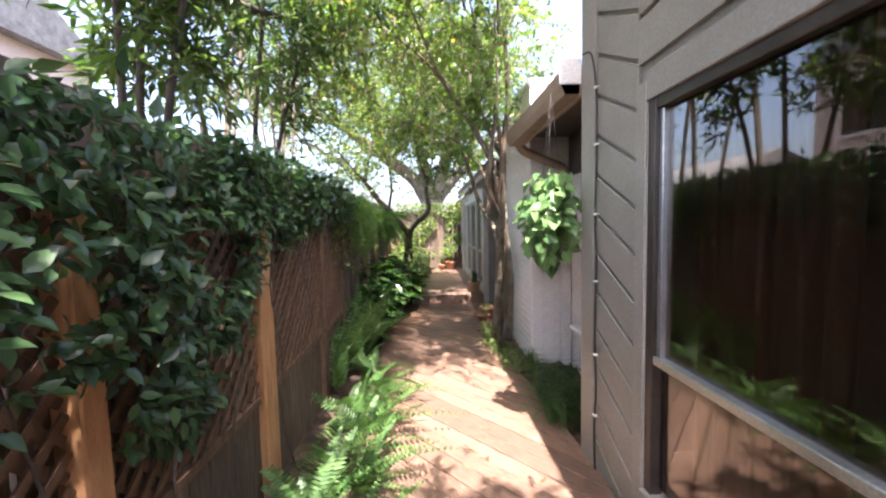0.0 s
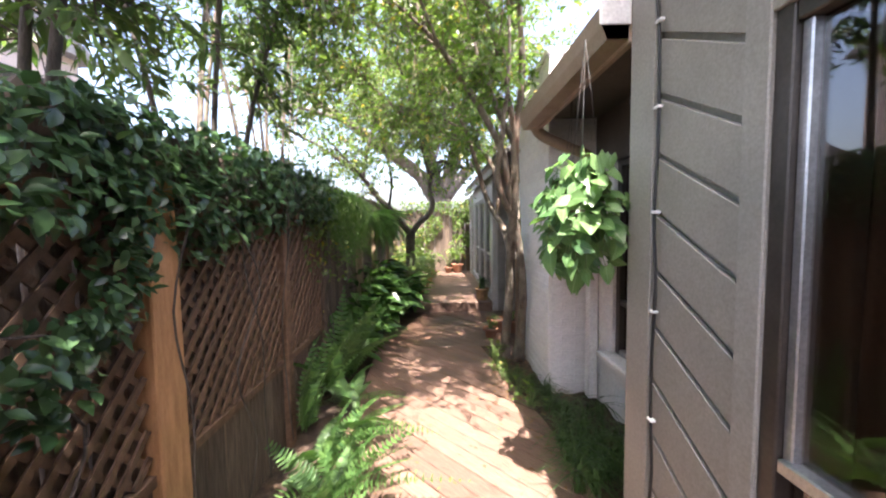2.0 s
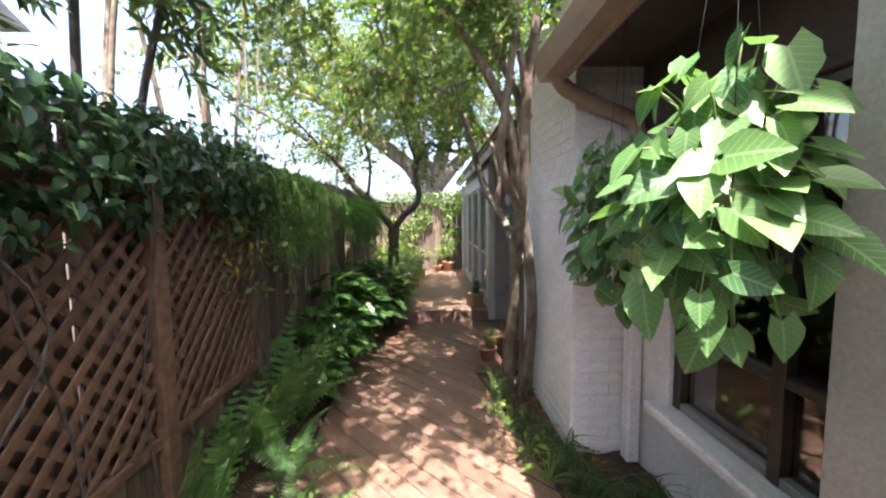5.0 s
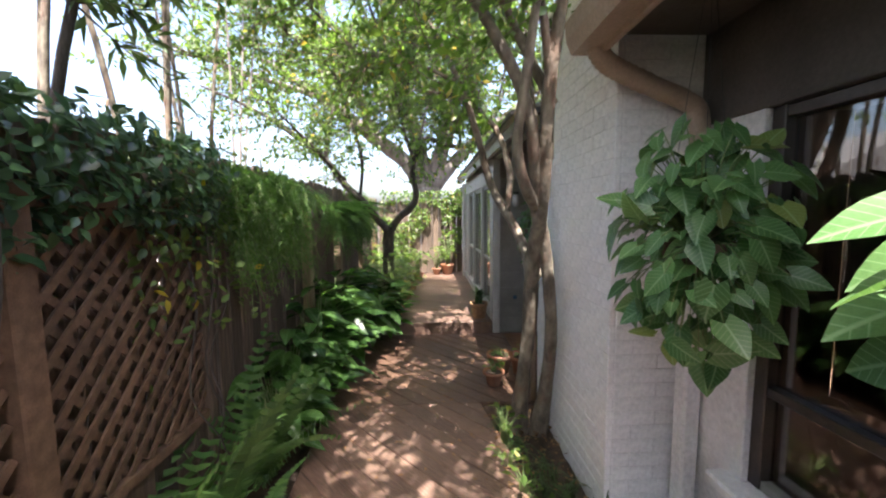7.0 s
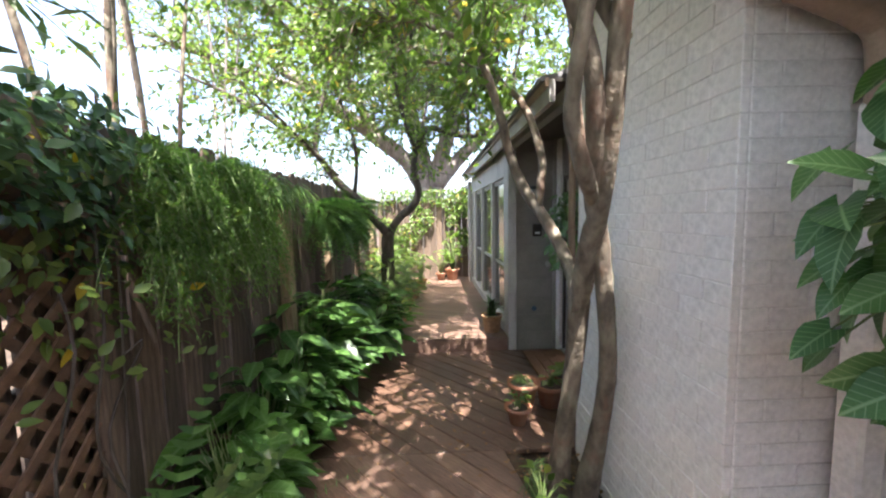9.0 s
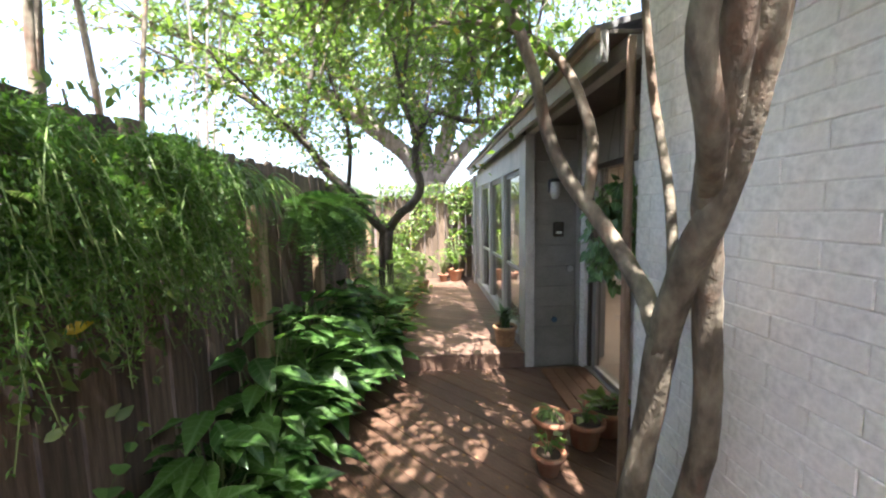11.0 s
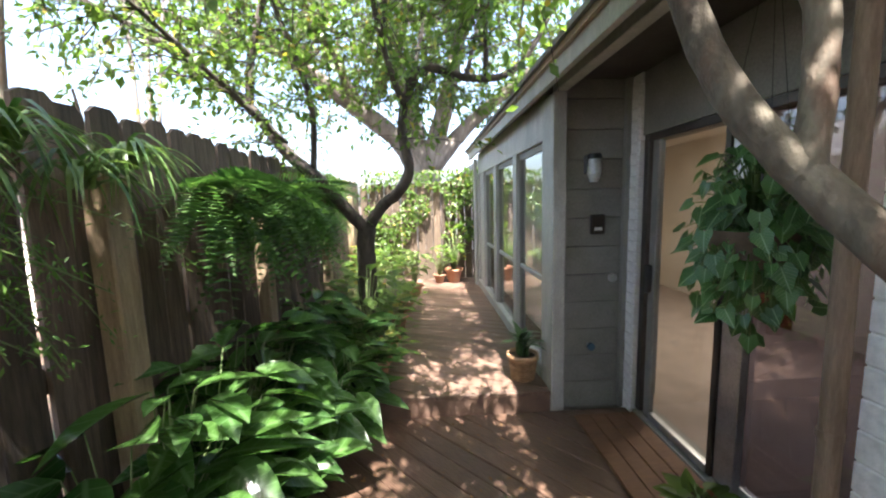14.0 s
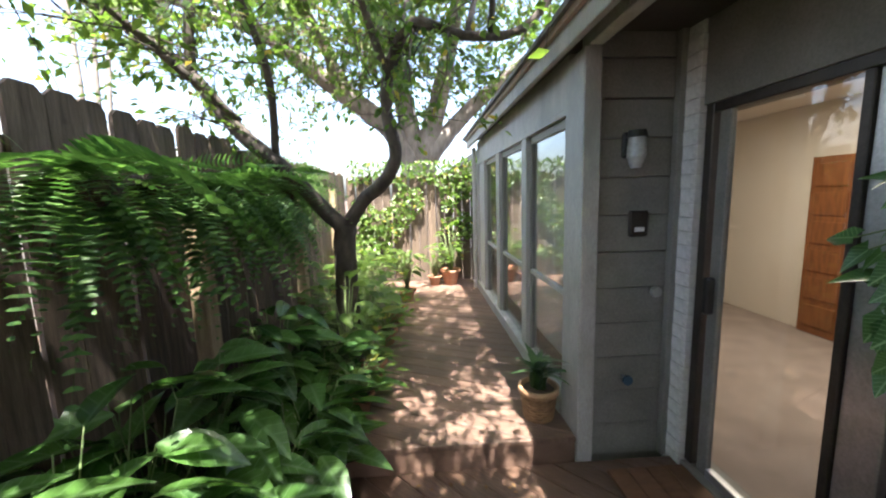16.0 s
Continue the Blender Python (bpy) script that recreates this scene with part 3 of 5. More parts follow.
for k in range(6):
    block("panel", 5.125, 5.14, 9.48, 9.80, 0.12 + 0.3 * k, 0.36 + 0.3 * k, M_DOORWOOD, inner, "", 0.008)
# area light added to brighten the room; no fixture stands at this spot
lamp_data = bpy.data.lights.new("room_fill", "AREA")
lamp_data.energy, lamp_data.size, lamp_data.color = 7.5, 0.9, (1.0, 0.86, 0.68)
room_fill = new("room_fill", lamp_data)
room_fill.location = (3.9, 9.0, 2.44)
downlight = thing("ceiling_light", "small round recessed light in the cream ceiling", "ceiling light")
b = bmesh.new()
bmesh.ops.create_cone(b, cap_ends=True, segments=20, radius1=0.08, radius2=0.07, depth=0.02)
bmesh.ops.translate(b, vec=(4.6, 9.6, 2.49), verts=b.verts)
part("ring", b, M_WHITE, downlight)

# far wing: three tall windows over a sill
wing = thing("wall_wing", "grey painted wing wall with three tall windows", "wall", kind="structure")
block("corner_post", 1.845, 1.945, 8.068, 8.33, -0.02, 2.40, M_GREYTRIM, wing, "", 0.006)
block("head_board", 1.865, 1.945, 8.33, 12.0, 2.10, 2.45, M_GREYTRIM, wing)
block("head_trim", 1.85, 1.865, 8.33, 12.0, 2.10, 2.14, M_GREYTRIM, wing)
block("sill_board", 1.83, 1.945, 8.33, 12.0, 0.14, 0.27, M_GREYTRIM, wing, "", 0.006)
for y0, y1 in ((9.20, 9.34), (10.30, 10.46), (11.30, 11.42), (11.86, 12.0)):
    block("mullion", 1.85, 1.945, y0, y1, 0.27, 2.10, M_GREYTRIM, wing)
block("end_wall", 1.945, 2.05, 11.9, 12.0, 0.0, 2.45, M_GREY, wing)
block("end_panel", 1.88, 1.94, 11.42, 11.86, 0.27, 2.10, M_GREYTRIM, wing)
for i, (y0, y1) in enumerate(((8.33, 9.20), (9.34, 10.30), (10.46, 11.30))):
    w = thing("window_%d" % (i + 3), "tall grey window with a low cross rail reflecting plants", "window", kind="structure")
    block("pane", 1.90, 1.906, y0, y1, 0.27, 2.10, M_GLASS, w).visible_shadow = False
    block("rail", 1.885, 1.925, y0, y1, 0.95, 0.99, M_GREYTRIM, w)
    for nm, a, c in (("stile", y0, y0 + 0.03), ("stile", y1 - 0.03, y1)):
        block(nm, 1.885, 1.925, a, c, 0.27, 2.10, M_GREY, w)
    block("rail", 1.885, 1.925, y0, y1, 2.04, 2.10, M_GREY, w)
room4 = thing("room_4", "pale curtained room behind the wing windows", "room", kind="structure")
block("drape", 2.3, 2.33, 8.3, 11.9, 0.03, 2.4, M_PLASTER, room4)

eave_wing = thing("eave_2", "grey fascia board and dark soffit over the patio", "eave", kind="structure")
block("fascia", 1.72, 1.76, 6.15, 12.15, 2.37, 2.52, M_GREYTRIM, eave_wing)
block("drip_edge", 1.69, 1.72, 6.15, 12.15, 2.47, 2.53, M_GUTTER, eave_wing, "brown metal drip edge")
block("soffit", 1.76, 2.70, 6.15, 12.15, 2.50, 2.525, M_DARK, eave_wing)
block("beam", 1.86, 1.94, 6.15, 8.06, 2.40, 2.50, M_GREYTRIM, eave_wing)
spout = thing("downspout", "grey downspout at the far corner of the wing", "downspout")
block("pipe", 1.775, 1.835, 11.9, 11.97, 0.16, 2.36, M_GREYTRIM, spout, "", 0.012)
pole = thing("bamboo_pole", "weathered wooden pole standing against the brick corner", "pole")
tubes("shaft", [smooth_path([(1.885, 6.15, 0.0, 0.024), (1.883, 6.15, 0.9, 0.024), (1.878, 6.155, 1.7, 0.023), (1.88, 6.16, 2.49, 0.022)], 5)], M_POLE, pole, sides=10)
for z in (0.55, 1.05, 1.55, 2.05):
    b = bmesh.new()
    bmesh.ops.create_cone(b, segments=10, cap_ends=True, radius1=0.027, radius2=0.027, depth=0.02)
    bmesh.ops.translate(b, vec=(1.882, 6.152, z), verts=b.verts)
    part("knot", b, M_POLE, pole)

wall_lamp = thing("wall_lamp", "jar-shaped clear glass wall lamp on a black bracket", "wall lamp")
block("bracket", 2.10, 2.20, 8.115, 8.15, 1.82, 1.96, M_BLACK, wall_lamp, "", 0.01)
b = bmesh.new()
for r0, r1, z0, d in ((0.045, 0.05, 1.90, 0.05), (0.05, 0.052, 1.85, 0.06), (0.052, 0.03, 1.79, 0.06)):
    bmesh.ops.create_cone(b, segments=16, radius1=r1 if z0 > 1.8 else r1, radius2=r0, depth=d, matrix=Matrix.Translation((2.15, 8.07, z0)))
part("jar", b, M_JAR, wall_lamp, "frosted glass jar", True)
b = bmesh.new()
bmesh.ops.create_cone(b, segments=16, cap_ends=True, radius1=0.055, radius2=0.045, depth=0.035, matrix=Matrix.Translation((2.15, 8.07, 1.945)))
part("cap", b, M_BLACK, wall_lamp)
bell = thing("doorbell", "dark intercom box with a white name plate", "doorbell")
block("body", 2.155, 2.265, 8.115, 8.142, 1.37, 1.52, M_FRAME, bell, "", 0.008)
block("plate", 2.18, 2.24, 8.11, 8.115, 1.40, 1.425, M_WHITE, bell, "white plate", 0.002)
outlet = thing("socket_cover", "round grey cover plate on the lap siding", "socket cover")
b = bmesh.new()
bmesh.ops.create_cone(b, segments=18, cap_ends=True, radius1=0.035, radius2=0.03, depth=0.025, matrix=Matrix.Translation((2.34, 8.128, 1.03)) @ Matrix.Rotation(radians(90), 4, "X"))
part("disc", b, M_GREYTRIM, outlet)
tap = thing("hose_tap", "small blue-handled tap low on the siding", "tap")
b = bmesh.new()
bmesh.ops.create_cone(b, segments=12, cap_ends=True, radius1=0.03, radius2=0.03, depth=0.015, matrix=Matrix.Translation((2.16, 8.085, 0.5)) @ Matrix.Rotation(radians(90), 4, "X"))
M_BLUE = surface("blue_paint", (0.03, 0.08, 0.14), (0.05, 0.12, 0.2), 8, 0.5)
part("handwheel", b, M_BLUE, tap)
b = bmesh.new()
bmesh.ops.create_cone(b, segments=10, cap_ends=True, radius1=0.012, radius2=0.012, depth=0.06, matrix=Matrix.Translation((2.16, 8.115, 0.5)) @ Matrix.Rotation(radians(90), 4, "X"))
part("spindle", b, M_ALU, tap)
mat_ob = thing("door_mat", "dark wooden threshold platform before the sliding door", "threshold")
for k in range(4):
    block("slat", 1.98 + 0.115 * k, 2.09 + 0.115 * k, 7.12, 7.95, 0.004, 0.03, M_MAT, mat_ob)

# neighbouring houses beyond the fences
far_house = thing("house", "pale neighbouring house with grey gable roof", "house")
block("wall", 2.6, 12, 17, 26, -0.1, 2.6, M_PLASTER, far_house)
b = bmesh.new()
vs = [b.verts.new(p) for p in ((1.9, 16.5, 2.45), (1.9, 26.5, 2.45), (7, 26.5, 5.6), (7, 16.5, 5.6), (12.4, 16.5, 2.45), (12.4, 26.5, 2.45))]
for f in ((0, 3, 2, 1), (3, 4, 5, 2), (0, 4, 3), (1, 2, 5)):
    b.faces.new([vs[i] for i in f])
part("roof", b, M_ROOF, far_house)
side_house = thing("house", "low pale neighbouring house behind the picket fence", "house")
block("wall", -9.5, -4.6, 11.2, 26, -0.1, 2.35, M_PLASTER, side_house)
b = bmesh.new()
vs = [b.verts.new(p) for p in ((-4.2, 10.8, 2.3), (-4.2, 26.5, 2.3), (-6.9, 26.5, 3.5), (-6.9, 10.8, 3.5), (-9.7, 10.8, 2.3), (-9.7, 26.5, 2.3))]
for f in ((0, 1, 2, 3), (3, 2, 5, 4), (0, 3, 4), (1, 5, 2)):
    b.faces.new([vs[i] for i in f])
part("roof", b, M_ROOF, side_house)
tall_house = thing("house", "tall pale pink neighbouring house behind the trees", "house")
block("wall", -12, -7.2, 5.8, 10.2, -0.1, 5.4, M_PINK, tall_house)
b = bmesh.new()
vs = [b.verts.new(p) for p in ((-12.3, 5.5, 5.35), (-6.9, 5.5, 5.35), (-6.9, 10.5, 5.35), (-12.3, 10.5, 5.35), (-12.3, 8.0, 6.9), (-6.9, 8.0, 6.9))]
for f in ((0, 1, 5, 4), (2, 3, 4, 5), (1, 2, 5), (3, 0, 4), (0, 3, 2, 1)):
    b.faces.new([vs[i] for i in f])
part("roof", b, M_ROOF, tall_house)
for y in (6.6, 8.6):
    for z in (0.9, 3.5):
        w = block("window", -7.22, -7.16, y, y + 0.9, z, z + 1.2, M_FRAME, tall_house)
        block("sill", -7.2, -7.1, y - 0.06, y + 0.96, z - 0.08, z - 0.004, M_WHITE, w, "white sill")
back_wall = block("wall_behind", -0.4, 1.8, -2.9, -2.8, -0.1, 2.0, M_FENCE)
tagged(back_wall, "plain board wall closing the passage", "wall", kind="structure")


# ---- trees ----
def tree(name, label, limbs, twigs, leaf, leaf_mat, bark, seed, limb_sides=10, keep=None, category="tree", twig_r=0.006):
    """A tree: tapered limbs from point rows, twigs that fork off their upper parts, and leaves along the twigs.
    twigs: (start share, count per limb, length, droop, leaves per twig, leaf size)"""
    rng = np.random.default_rng(seed)
    t = thing(name, label, category)
    paths = [smooth_path(l, 6) for l in limbs]
    if category == "tree" and name in ("bamboo_clump", "loquat_tree"):
        for p in paths:
            tubes("cane" if name == "bamboo_clump" else "trunk", [p], bark, t, sides=limb_sides, rough=0.06, rng=rng)
    else:
        tubes("trunk", paths, bark, t, sides=limb_sides, rough=0.06, rng=rng)
    start, count, length, droop, per, size = twigs
    tw, pts, dirs = [], [], []
    for p in paths[1:] if len(paths) > 1 else paths:
        p = np.array(p)
        for _ in range(count):
            i = int(rng.uniform(start, 1.0) * (len(p) - 1))
            base = p[i, :3]
            ax = p[min(i + 1, len(p) - 1), :3] - p[max(i - 1, 0), :3]
            ax /= np.linalg.norm(ax) + 1e-9
            v = rng.normal(0, 1, 3)
            v[2] *= 0.7
            v = v / np.linalg.norm(v) + ax * 0.45
            v /= np.linalg.norm(v)
            l = length * rng.uniform(0.5, 1.25)
            q = [np.array([*(base + v * l * s + np.array([0, 0, -droop * l * s * s]) + rng.normal(0, 0.03 * l, 3)), twig_r * (1.15 - s)]) for s in (0, 0.35, 0.7, 1.0)]
            q[0][:3] = base
            tw.append(q)
            sub = [(q[j][:3], q[j + 1][:3]) for j in range(3)]
            for _k in range(2):
                j = rng.integers(1, 3)
                w = v + rng.normal(0, 0.7, 3)
                w /= np.linalg.norm(w)
                e = q[j][:3] + w * l * 0.5
                tw.append([np.array([*q[j][:3], twig_r * 0.6]), np.array([*(q[j][:3] * 0.5 + e * 0.5 + rng.normal(0, 0.02, 3)), twig_r * 0.5]), np.array([*e, twig_r * 0.3])])
                sub.append((q[j][:3], e))
            for _k in range(per):
                a, c = sub[rng.integers(0, len(sub))]
                s = rng.uniform(0.1, 1.05)
                o = a + (c - a) * s + rng.normal(0, 0.015, 3)
                d = (c - a) / (np.linalg.norm(c - a) + 1e-9) * 0.6 + rng.normal(0, 0.6, 3) + np.array([0, 0, -0.25])
                pts.append(o)
                dirs.append(d)
    pts, dirs = np.array(pts), np.array(dirs)
    if keep is not None:
        ok = np.array([keep(p) for p in pts])
        pts, dirs = pts[ok], dirs[ok]
        tw = [q for q in tw if keep(q[-1][:3]) and keep(q[0][:3])]
    tubes("twig", tw, bark if bark is not M_OAKBARK else M_TWIG, t, sides=4)
    foliage("crown", pts, dirs, rng.uniform(0.7, 1.3, len(pts)) * size, leaf, leaf_mat, t, "", seed=seed + 7)
    return t


def clear_of_house(p):
    """No leaves inside the house or through its roof, and the lane kept open where a walker's head goes."""
    if p[0] > 1.6 and 6.1 < p[1] < 12.3:
        return p[2] > 2.62 + 0.31 * (p[0] - 1.6)
    if p[0] > 1.85 and p[1] < 6.2:
        return p[2] > 3.3 and p[1] > 4.6
    if p[0] > 1.55 and p[1] < 4.8:
        return p[2] > 3.9
    if p[0] > 1.3 and p[1] < 6.2:
        return p[2] > 2.75
    if -0.1 < p[0] < 1.75 and p[1] < 6.6:
        return p[2] > 2.4
    if -0.1 < p[0] < 1.75 and p[1] < 8.0:
        return p[2] > 2.1
    return True


# the crooked multi-stemmed tree against the chimney
A = [
    [(1.65, 5.76, -0.08, 0.085), (1.66, 5.70, 0.3, 0.056), (1.69, 5.63, 0.75, 0.05), (1.685, 5.53, 1.2, 0.055)],
    [(1.685, 5.54, 1.15, 0.05), (1.672, 5.42, 1.44, 0.05), (1.668, 5.27, 1.70, 0.046), (1.655, 5.16, 2.0, 0.042), (1.65, 5.08, 2.4, 0.038), (1.70, 5.0, 3.0, 0.034), (1.66, 4.95, 3.7, 0.022), (1.6, 4.9, 4.6, 0.01)],
    [(1.80, 5.72, -0.08, 0.08), (1.82, 5.58, 0.45, 0.05), (1.81, 5.47, 0.85, 0.044), (1.77, 5.43, 1.24, 0.043), (1.71, 5.37, 1.54, 0.042), (1.635, 5.27, 1.73, 0.042), (1.59, 5.16, 1.98, 0.038), (1.54, 5.1, 2.25, 0.035), (1.40, 5.08, 2.55, 0.034), (1.16, 5.14, 2.98, 0.03), (0.8, 5.3, 3.55, 0.022), (0.3, 5.5, 4.2, 0.01)],
    [(1.685, 5.53, 1.16, 0.04), (1.69, 5.68, 1.34, 0.039), (1.65, 5.94, 1.58, 0.037), (1.53, 6.08, 1.82, 0.034), (1.45, 6.14, 2.06, 0.031), (1.38, 6.12, 2.32, 0.028), (1.25, 6.3, 2.8, 0.026), (1.0, 6.7, 3.5, 0.013)],
    [(1.64, 5.28, 1.70, 0.034), (1.53, 5.14, 1.85, 0.034), (1.475, 5.11, 2.06, 0.032), (1.5, 5.03, 2.4, 0.028), (1.56, 4.92, 3.1, 0.018), (1.5, 4.7, 3.9, 0.008)],
    [(1.60, 6.0, 1.66, 0.028), (1.63, 6.02, 1.86, 0.027), (1.63, 6.06, 2.06, 0.025), (1.54, 6.24, 2.42, 0.023), (1.3, 6.6, 2.75, 0.018), (0.9, 7.1, 3.0, 0.01)],
    [(1.70, 5.55, 1.16, 0.022), (1.80, 5.66, 1.30, 0.021), (1.82, 5.72, 1.65, 0.020), (1.82, 5.81, 1.96, 0.018), (1.81, 5.87, 2.22, 0.017), (1.7, 5.9, 3.2, 0.012), (1.6, 6.0, 4.0, 0.006)],
    [(1.68, 5.12, 2.3, 0.032), (1.5, 5.3, 2.8, 0.028), (1.35, 5.7, 3.5, 0.02), (1.2, 6.0, 4.4, 0.01)],
    [(1.69, 5.2, 2.0, 0.028), (1.62, 5.05, 2.6, 0.025), (1.42, 4.9, 3.3, 0.018), (1.2, 4.75, 4.2, 0.008)],
    [(1.16, 5.14, 2.98, 0.022), (0.9, 5.0, 3.3, 0.018), (0.4, 4.9, 3.7, 0.012), (-0.2, 4.9, 4.0, 0.006)],
    [(1.3, 5.1, 2.75, 0.022), (1.1, 5.6, 3.3, 0.018), (0.8, 6.2, 3.9, 0.012), (0.5, 6.8, 4.3, 0.006)],
    [(1.25, 6.3, 2.8, 0.02), (0.8, 6.6, 3.1, 0.015), (0.2, 6.9, 3.3, 0.008)],
    [(1.6, 4.95, 3.6, 0.02), (1.5, 4.5, 4.1, 0.014), (1.45, 3.9, 4.5, 0.006)],
    [(1.2, 4.8, 3.9, 0.016), (1.0, 4.3, 4.3, 0.012), (0.8, 3.6, 4.6, 0.006)],
    [(1.66, 4.95, 3.7, 0.02), (1.9, 5.5, 4.3, 0.014), (2.0, 6.2, 4.7, 0.006)],
    [(1.2, 6.0, 4.2, 0.016), (1.2, 6.8, 4.6, 0.012), (1.1, 7.6, 4.9, 0.006)],
    [(0.8, 5.4, 3.6, 0.016), (0.6, 5.9, 4.3, 0.012), (0.3, 6.5, 4.9, 0.006)],
    [(1.6, 4.9, 4.3, 0.014), (1.3, 5.2, 4.8, 0.01), (0.8, 5.6, 5.1, 0.005)],
    [(0.3, 5.5, 4.1, 0.014), (-0.1, 5.3, 4.3, 0.01), (-0.6, 5.2, 4.5, 0.005)],
    [(-0.1, 4.9, 3.95, 0.012), (-0.4, 4.5, 4.1, 0.009), (-0.7, 4.0, 4.3, 0.005)],
    [(0.25, 6.85, 3.3, 0.012), (-0.1, 6.7, 3.6, 0.009), (-0.5, 6.5, 3.9, 0.005)],
    [(0.0, 5.8, 4.2, 0.012), (-0.4, 6.2, 4.4, 0.009), (-0.7, 6.9, 4.5, 0.005)],
    [(0.9, 5.0, 3.3, 0.016), (0.6, 4.5, 3.8, 0.012), (0.3, 4.0, 4.2, 0.006)],
    [(0.4, 4.9, 3.7, 0.012), (-0.2, 5.6, 4.1, 0.009), (-0.8, 6.2, 4.3, 0.005)],
    # next four limbs: added overhead, out of view, to shade the deck beyond
    [(1.45, 3.95, 4.45, 0.012), (1.2, 3.4, 4.7, 0.009), (0.9, 2.9, 4.9, 0.005)],
    [(0.8, 3.6, 4.55, 0.012), (0.6, 3.2, 4.7, 0.009), (0.3, 2.7, 4.8, 0.005)],
    [(1.0, 4.3, 4.3, 0.012), (1.3, 3.7, 4.6, 0.009), (1.5, 3.1, 4.8, 0.005)],
    [(0.3, 4.1, 4.2, 0.012), (0.0, 3.6, 4.5, 0.009), (-0.3, 3.1, 4.7, 0.005)],
    [(1.2, 6.0, 4.3, 0.016), (0.7, 6.4, 4.9, 0.012), (0.1, 6.7, 5.2, 0.006)],
    [(1.2, 6.8, 4.6, 0.014), (0.8, 7.4, 5.0, 0.01), (0.3, 7.9, 5.2, 0.005)],
]
tree("tree", "crooked multi-stemmed tree with mottled bark against the chimney", A, (0.42, 38, 0.75, 0.18, 26, 0.072), KITE, M_LEAF_TREE, M_BARK, 11, 12, clear_of_house)

# the forked tree in the bed beside the upper deck
B = [
    [(0.24, 9.4, -0.05, 0.10), (0.27, 9.35, 0.6, 0.08), (0.28, 9.3, 1.1, 0.072), (0.30, 9.28, 1.42, 0.07)],
    [(0.30, 9.28, 1.38, 0.052), (0.18, 9.15, 1.54, 0.046), (-0.04, 8.95, 1.86, 0.042), (-0.3, 8.85, 2.12, 0.04), (-0.6, 8.82, 2.53, 0.034), (-1.0, 8.75, 2.85, 0.028), (-1.53, 8.65, 3.2, 0.018), (-2.2, 8.5, 3.5, 0.008)],
    [(-0.58, 8.82, 2.5, 0.028), (-0.52, 8.78, 2.9, 0.024), (-0.3, 8.75, 3.6, 0.017), (-0.1, 8.7, 4.4, 0.008)],
    [(0.30, 9.28, 1.38, 0.048), (0.48, 9.2, 1.62, 0.042), (0.66, 9.1, 1.76, 0.04), (0.77, 9.05, 1.97, 0.038), (0.72, 8.98, 2.3, 0.034), (0.78, 8.9, 2.6, 0.032), (0.95, 8.75, 2.8, 0.03), (1.3, 8.65, 2.68, 0.024), (1.67, 8.55, 2.70, 0.02), (1.95, 8.45, 3.1, 0.012), (2.1, 8.4, 3.6, 0.006)],
    [(1.45, 8.6, 2.68, 0.018), (1.4, 8.3, 2.95, 0.014), (1.25, 8.0, 3.4, 0.008)],
    [(0.75, 8.92, 2.5, 0.024), (0.6, 8.7, 3.0, 0.02), (0.5, 8.4, 3.7, 0.014), (0.5, 8.1, 4.4, 0.006)],
    [(-0.1, 8.93, 1.95, 0.022), (0.0, 8.6, 2.5, 0.018), (-0.1, 8.1, 3.1, 0.012), (-0.2, 7.6, 3.6, 0.006)],
    [(-0.3, 8.85, 2.2, 0.02), (-0.7, 8.3, 2.7, 0.015), (-1.0, 7.6, 3.1, 0.007)],
    [(0.5, 8.4, 3.7, 0.014), (0.9, 7.9, 4.0, 0.01), (1.2, 7.4, 4.2, 0.005)],
    [(0.5, 8.1, 4.3, 0.012), (1.0, 8.3, 4.7, 0.009), (1.5, 8.8, 5.0, 0.005)],
    [(0.8, 8.9, 2.65, 0.018), (1.0, 9.4, 3.6, 0.012), (1.1, 10.0, 4.4, 0.006)],
    [(1.3, 8.65, 2.7, 0.016), (1.5, 9.2, 3.5, 0.012), (1.5, 9.9, 4.3, 0.006)],
    [(0.6, 8.7, 3.0, 0.018), (0.5, 9.4, 3.9, 0.012), (0.5, 10.2, 4.6, 0.006)],
    [(1.95, 8.45, 3.1, 0.012), (2.0, 7.8, 3.9, 0.009), (1.7, 7.2, 4.5, 0.005)],
    [(-0.3, 8.75, 3.6, 0.014), (-0.4, 9.3, 4.2, 0.01), (-0.5, 10.0, 4.8, 0.005)],
    [(0.6, 8.7, 3.0, 0.016), (0.9, 7.7, 4.2, 0.012), (1.2, 7.0, 4.8, 0.006)],
    [(0.5, 8.4, 3.7, 0.014), (1.3, 8.2, 4.6, 0.01), (1.7, 7.6, 5.2, 0.005)],
    [(0.5, 8.4, 3.7, 0.014), (0.2, 7.5, 4.5, 0.01), (0.4, 6.8, 5.0, 0.005)],
    [(1.1, 10.0, 4.3, 0.012), (0.8, 9.4, 4.9, 0.009), (0.9, 8.6, 5.3, 0.005)],
    [(1.5, 9.9, 4.2, 0.012), (1.4, 9.2, 4.9, 0.009), (1.3, 8.4, 5.2, 0.005)],
]
B = [[(x, y, z, r * 1.35) for x, y, z, r in limb] for limb in B]
tree("tree", "forked dark-barked tree leaning over the upper deck", B, (0.35, 36, 0.75, 0.2, 25, 0.07), KITE, M_LEAF_TREE, M_BARK2, 23, 10, clear_of_house)

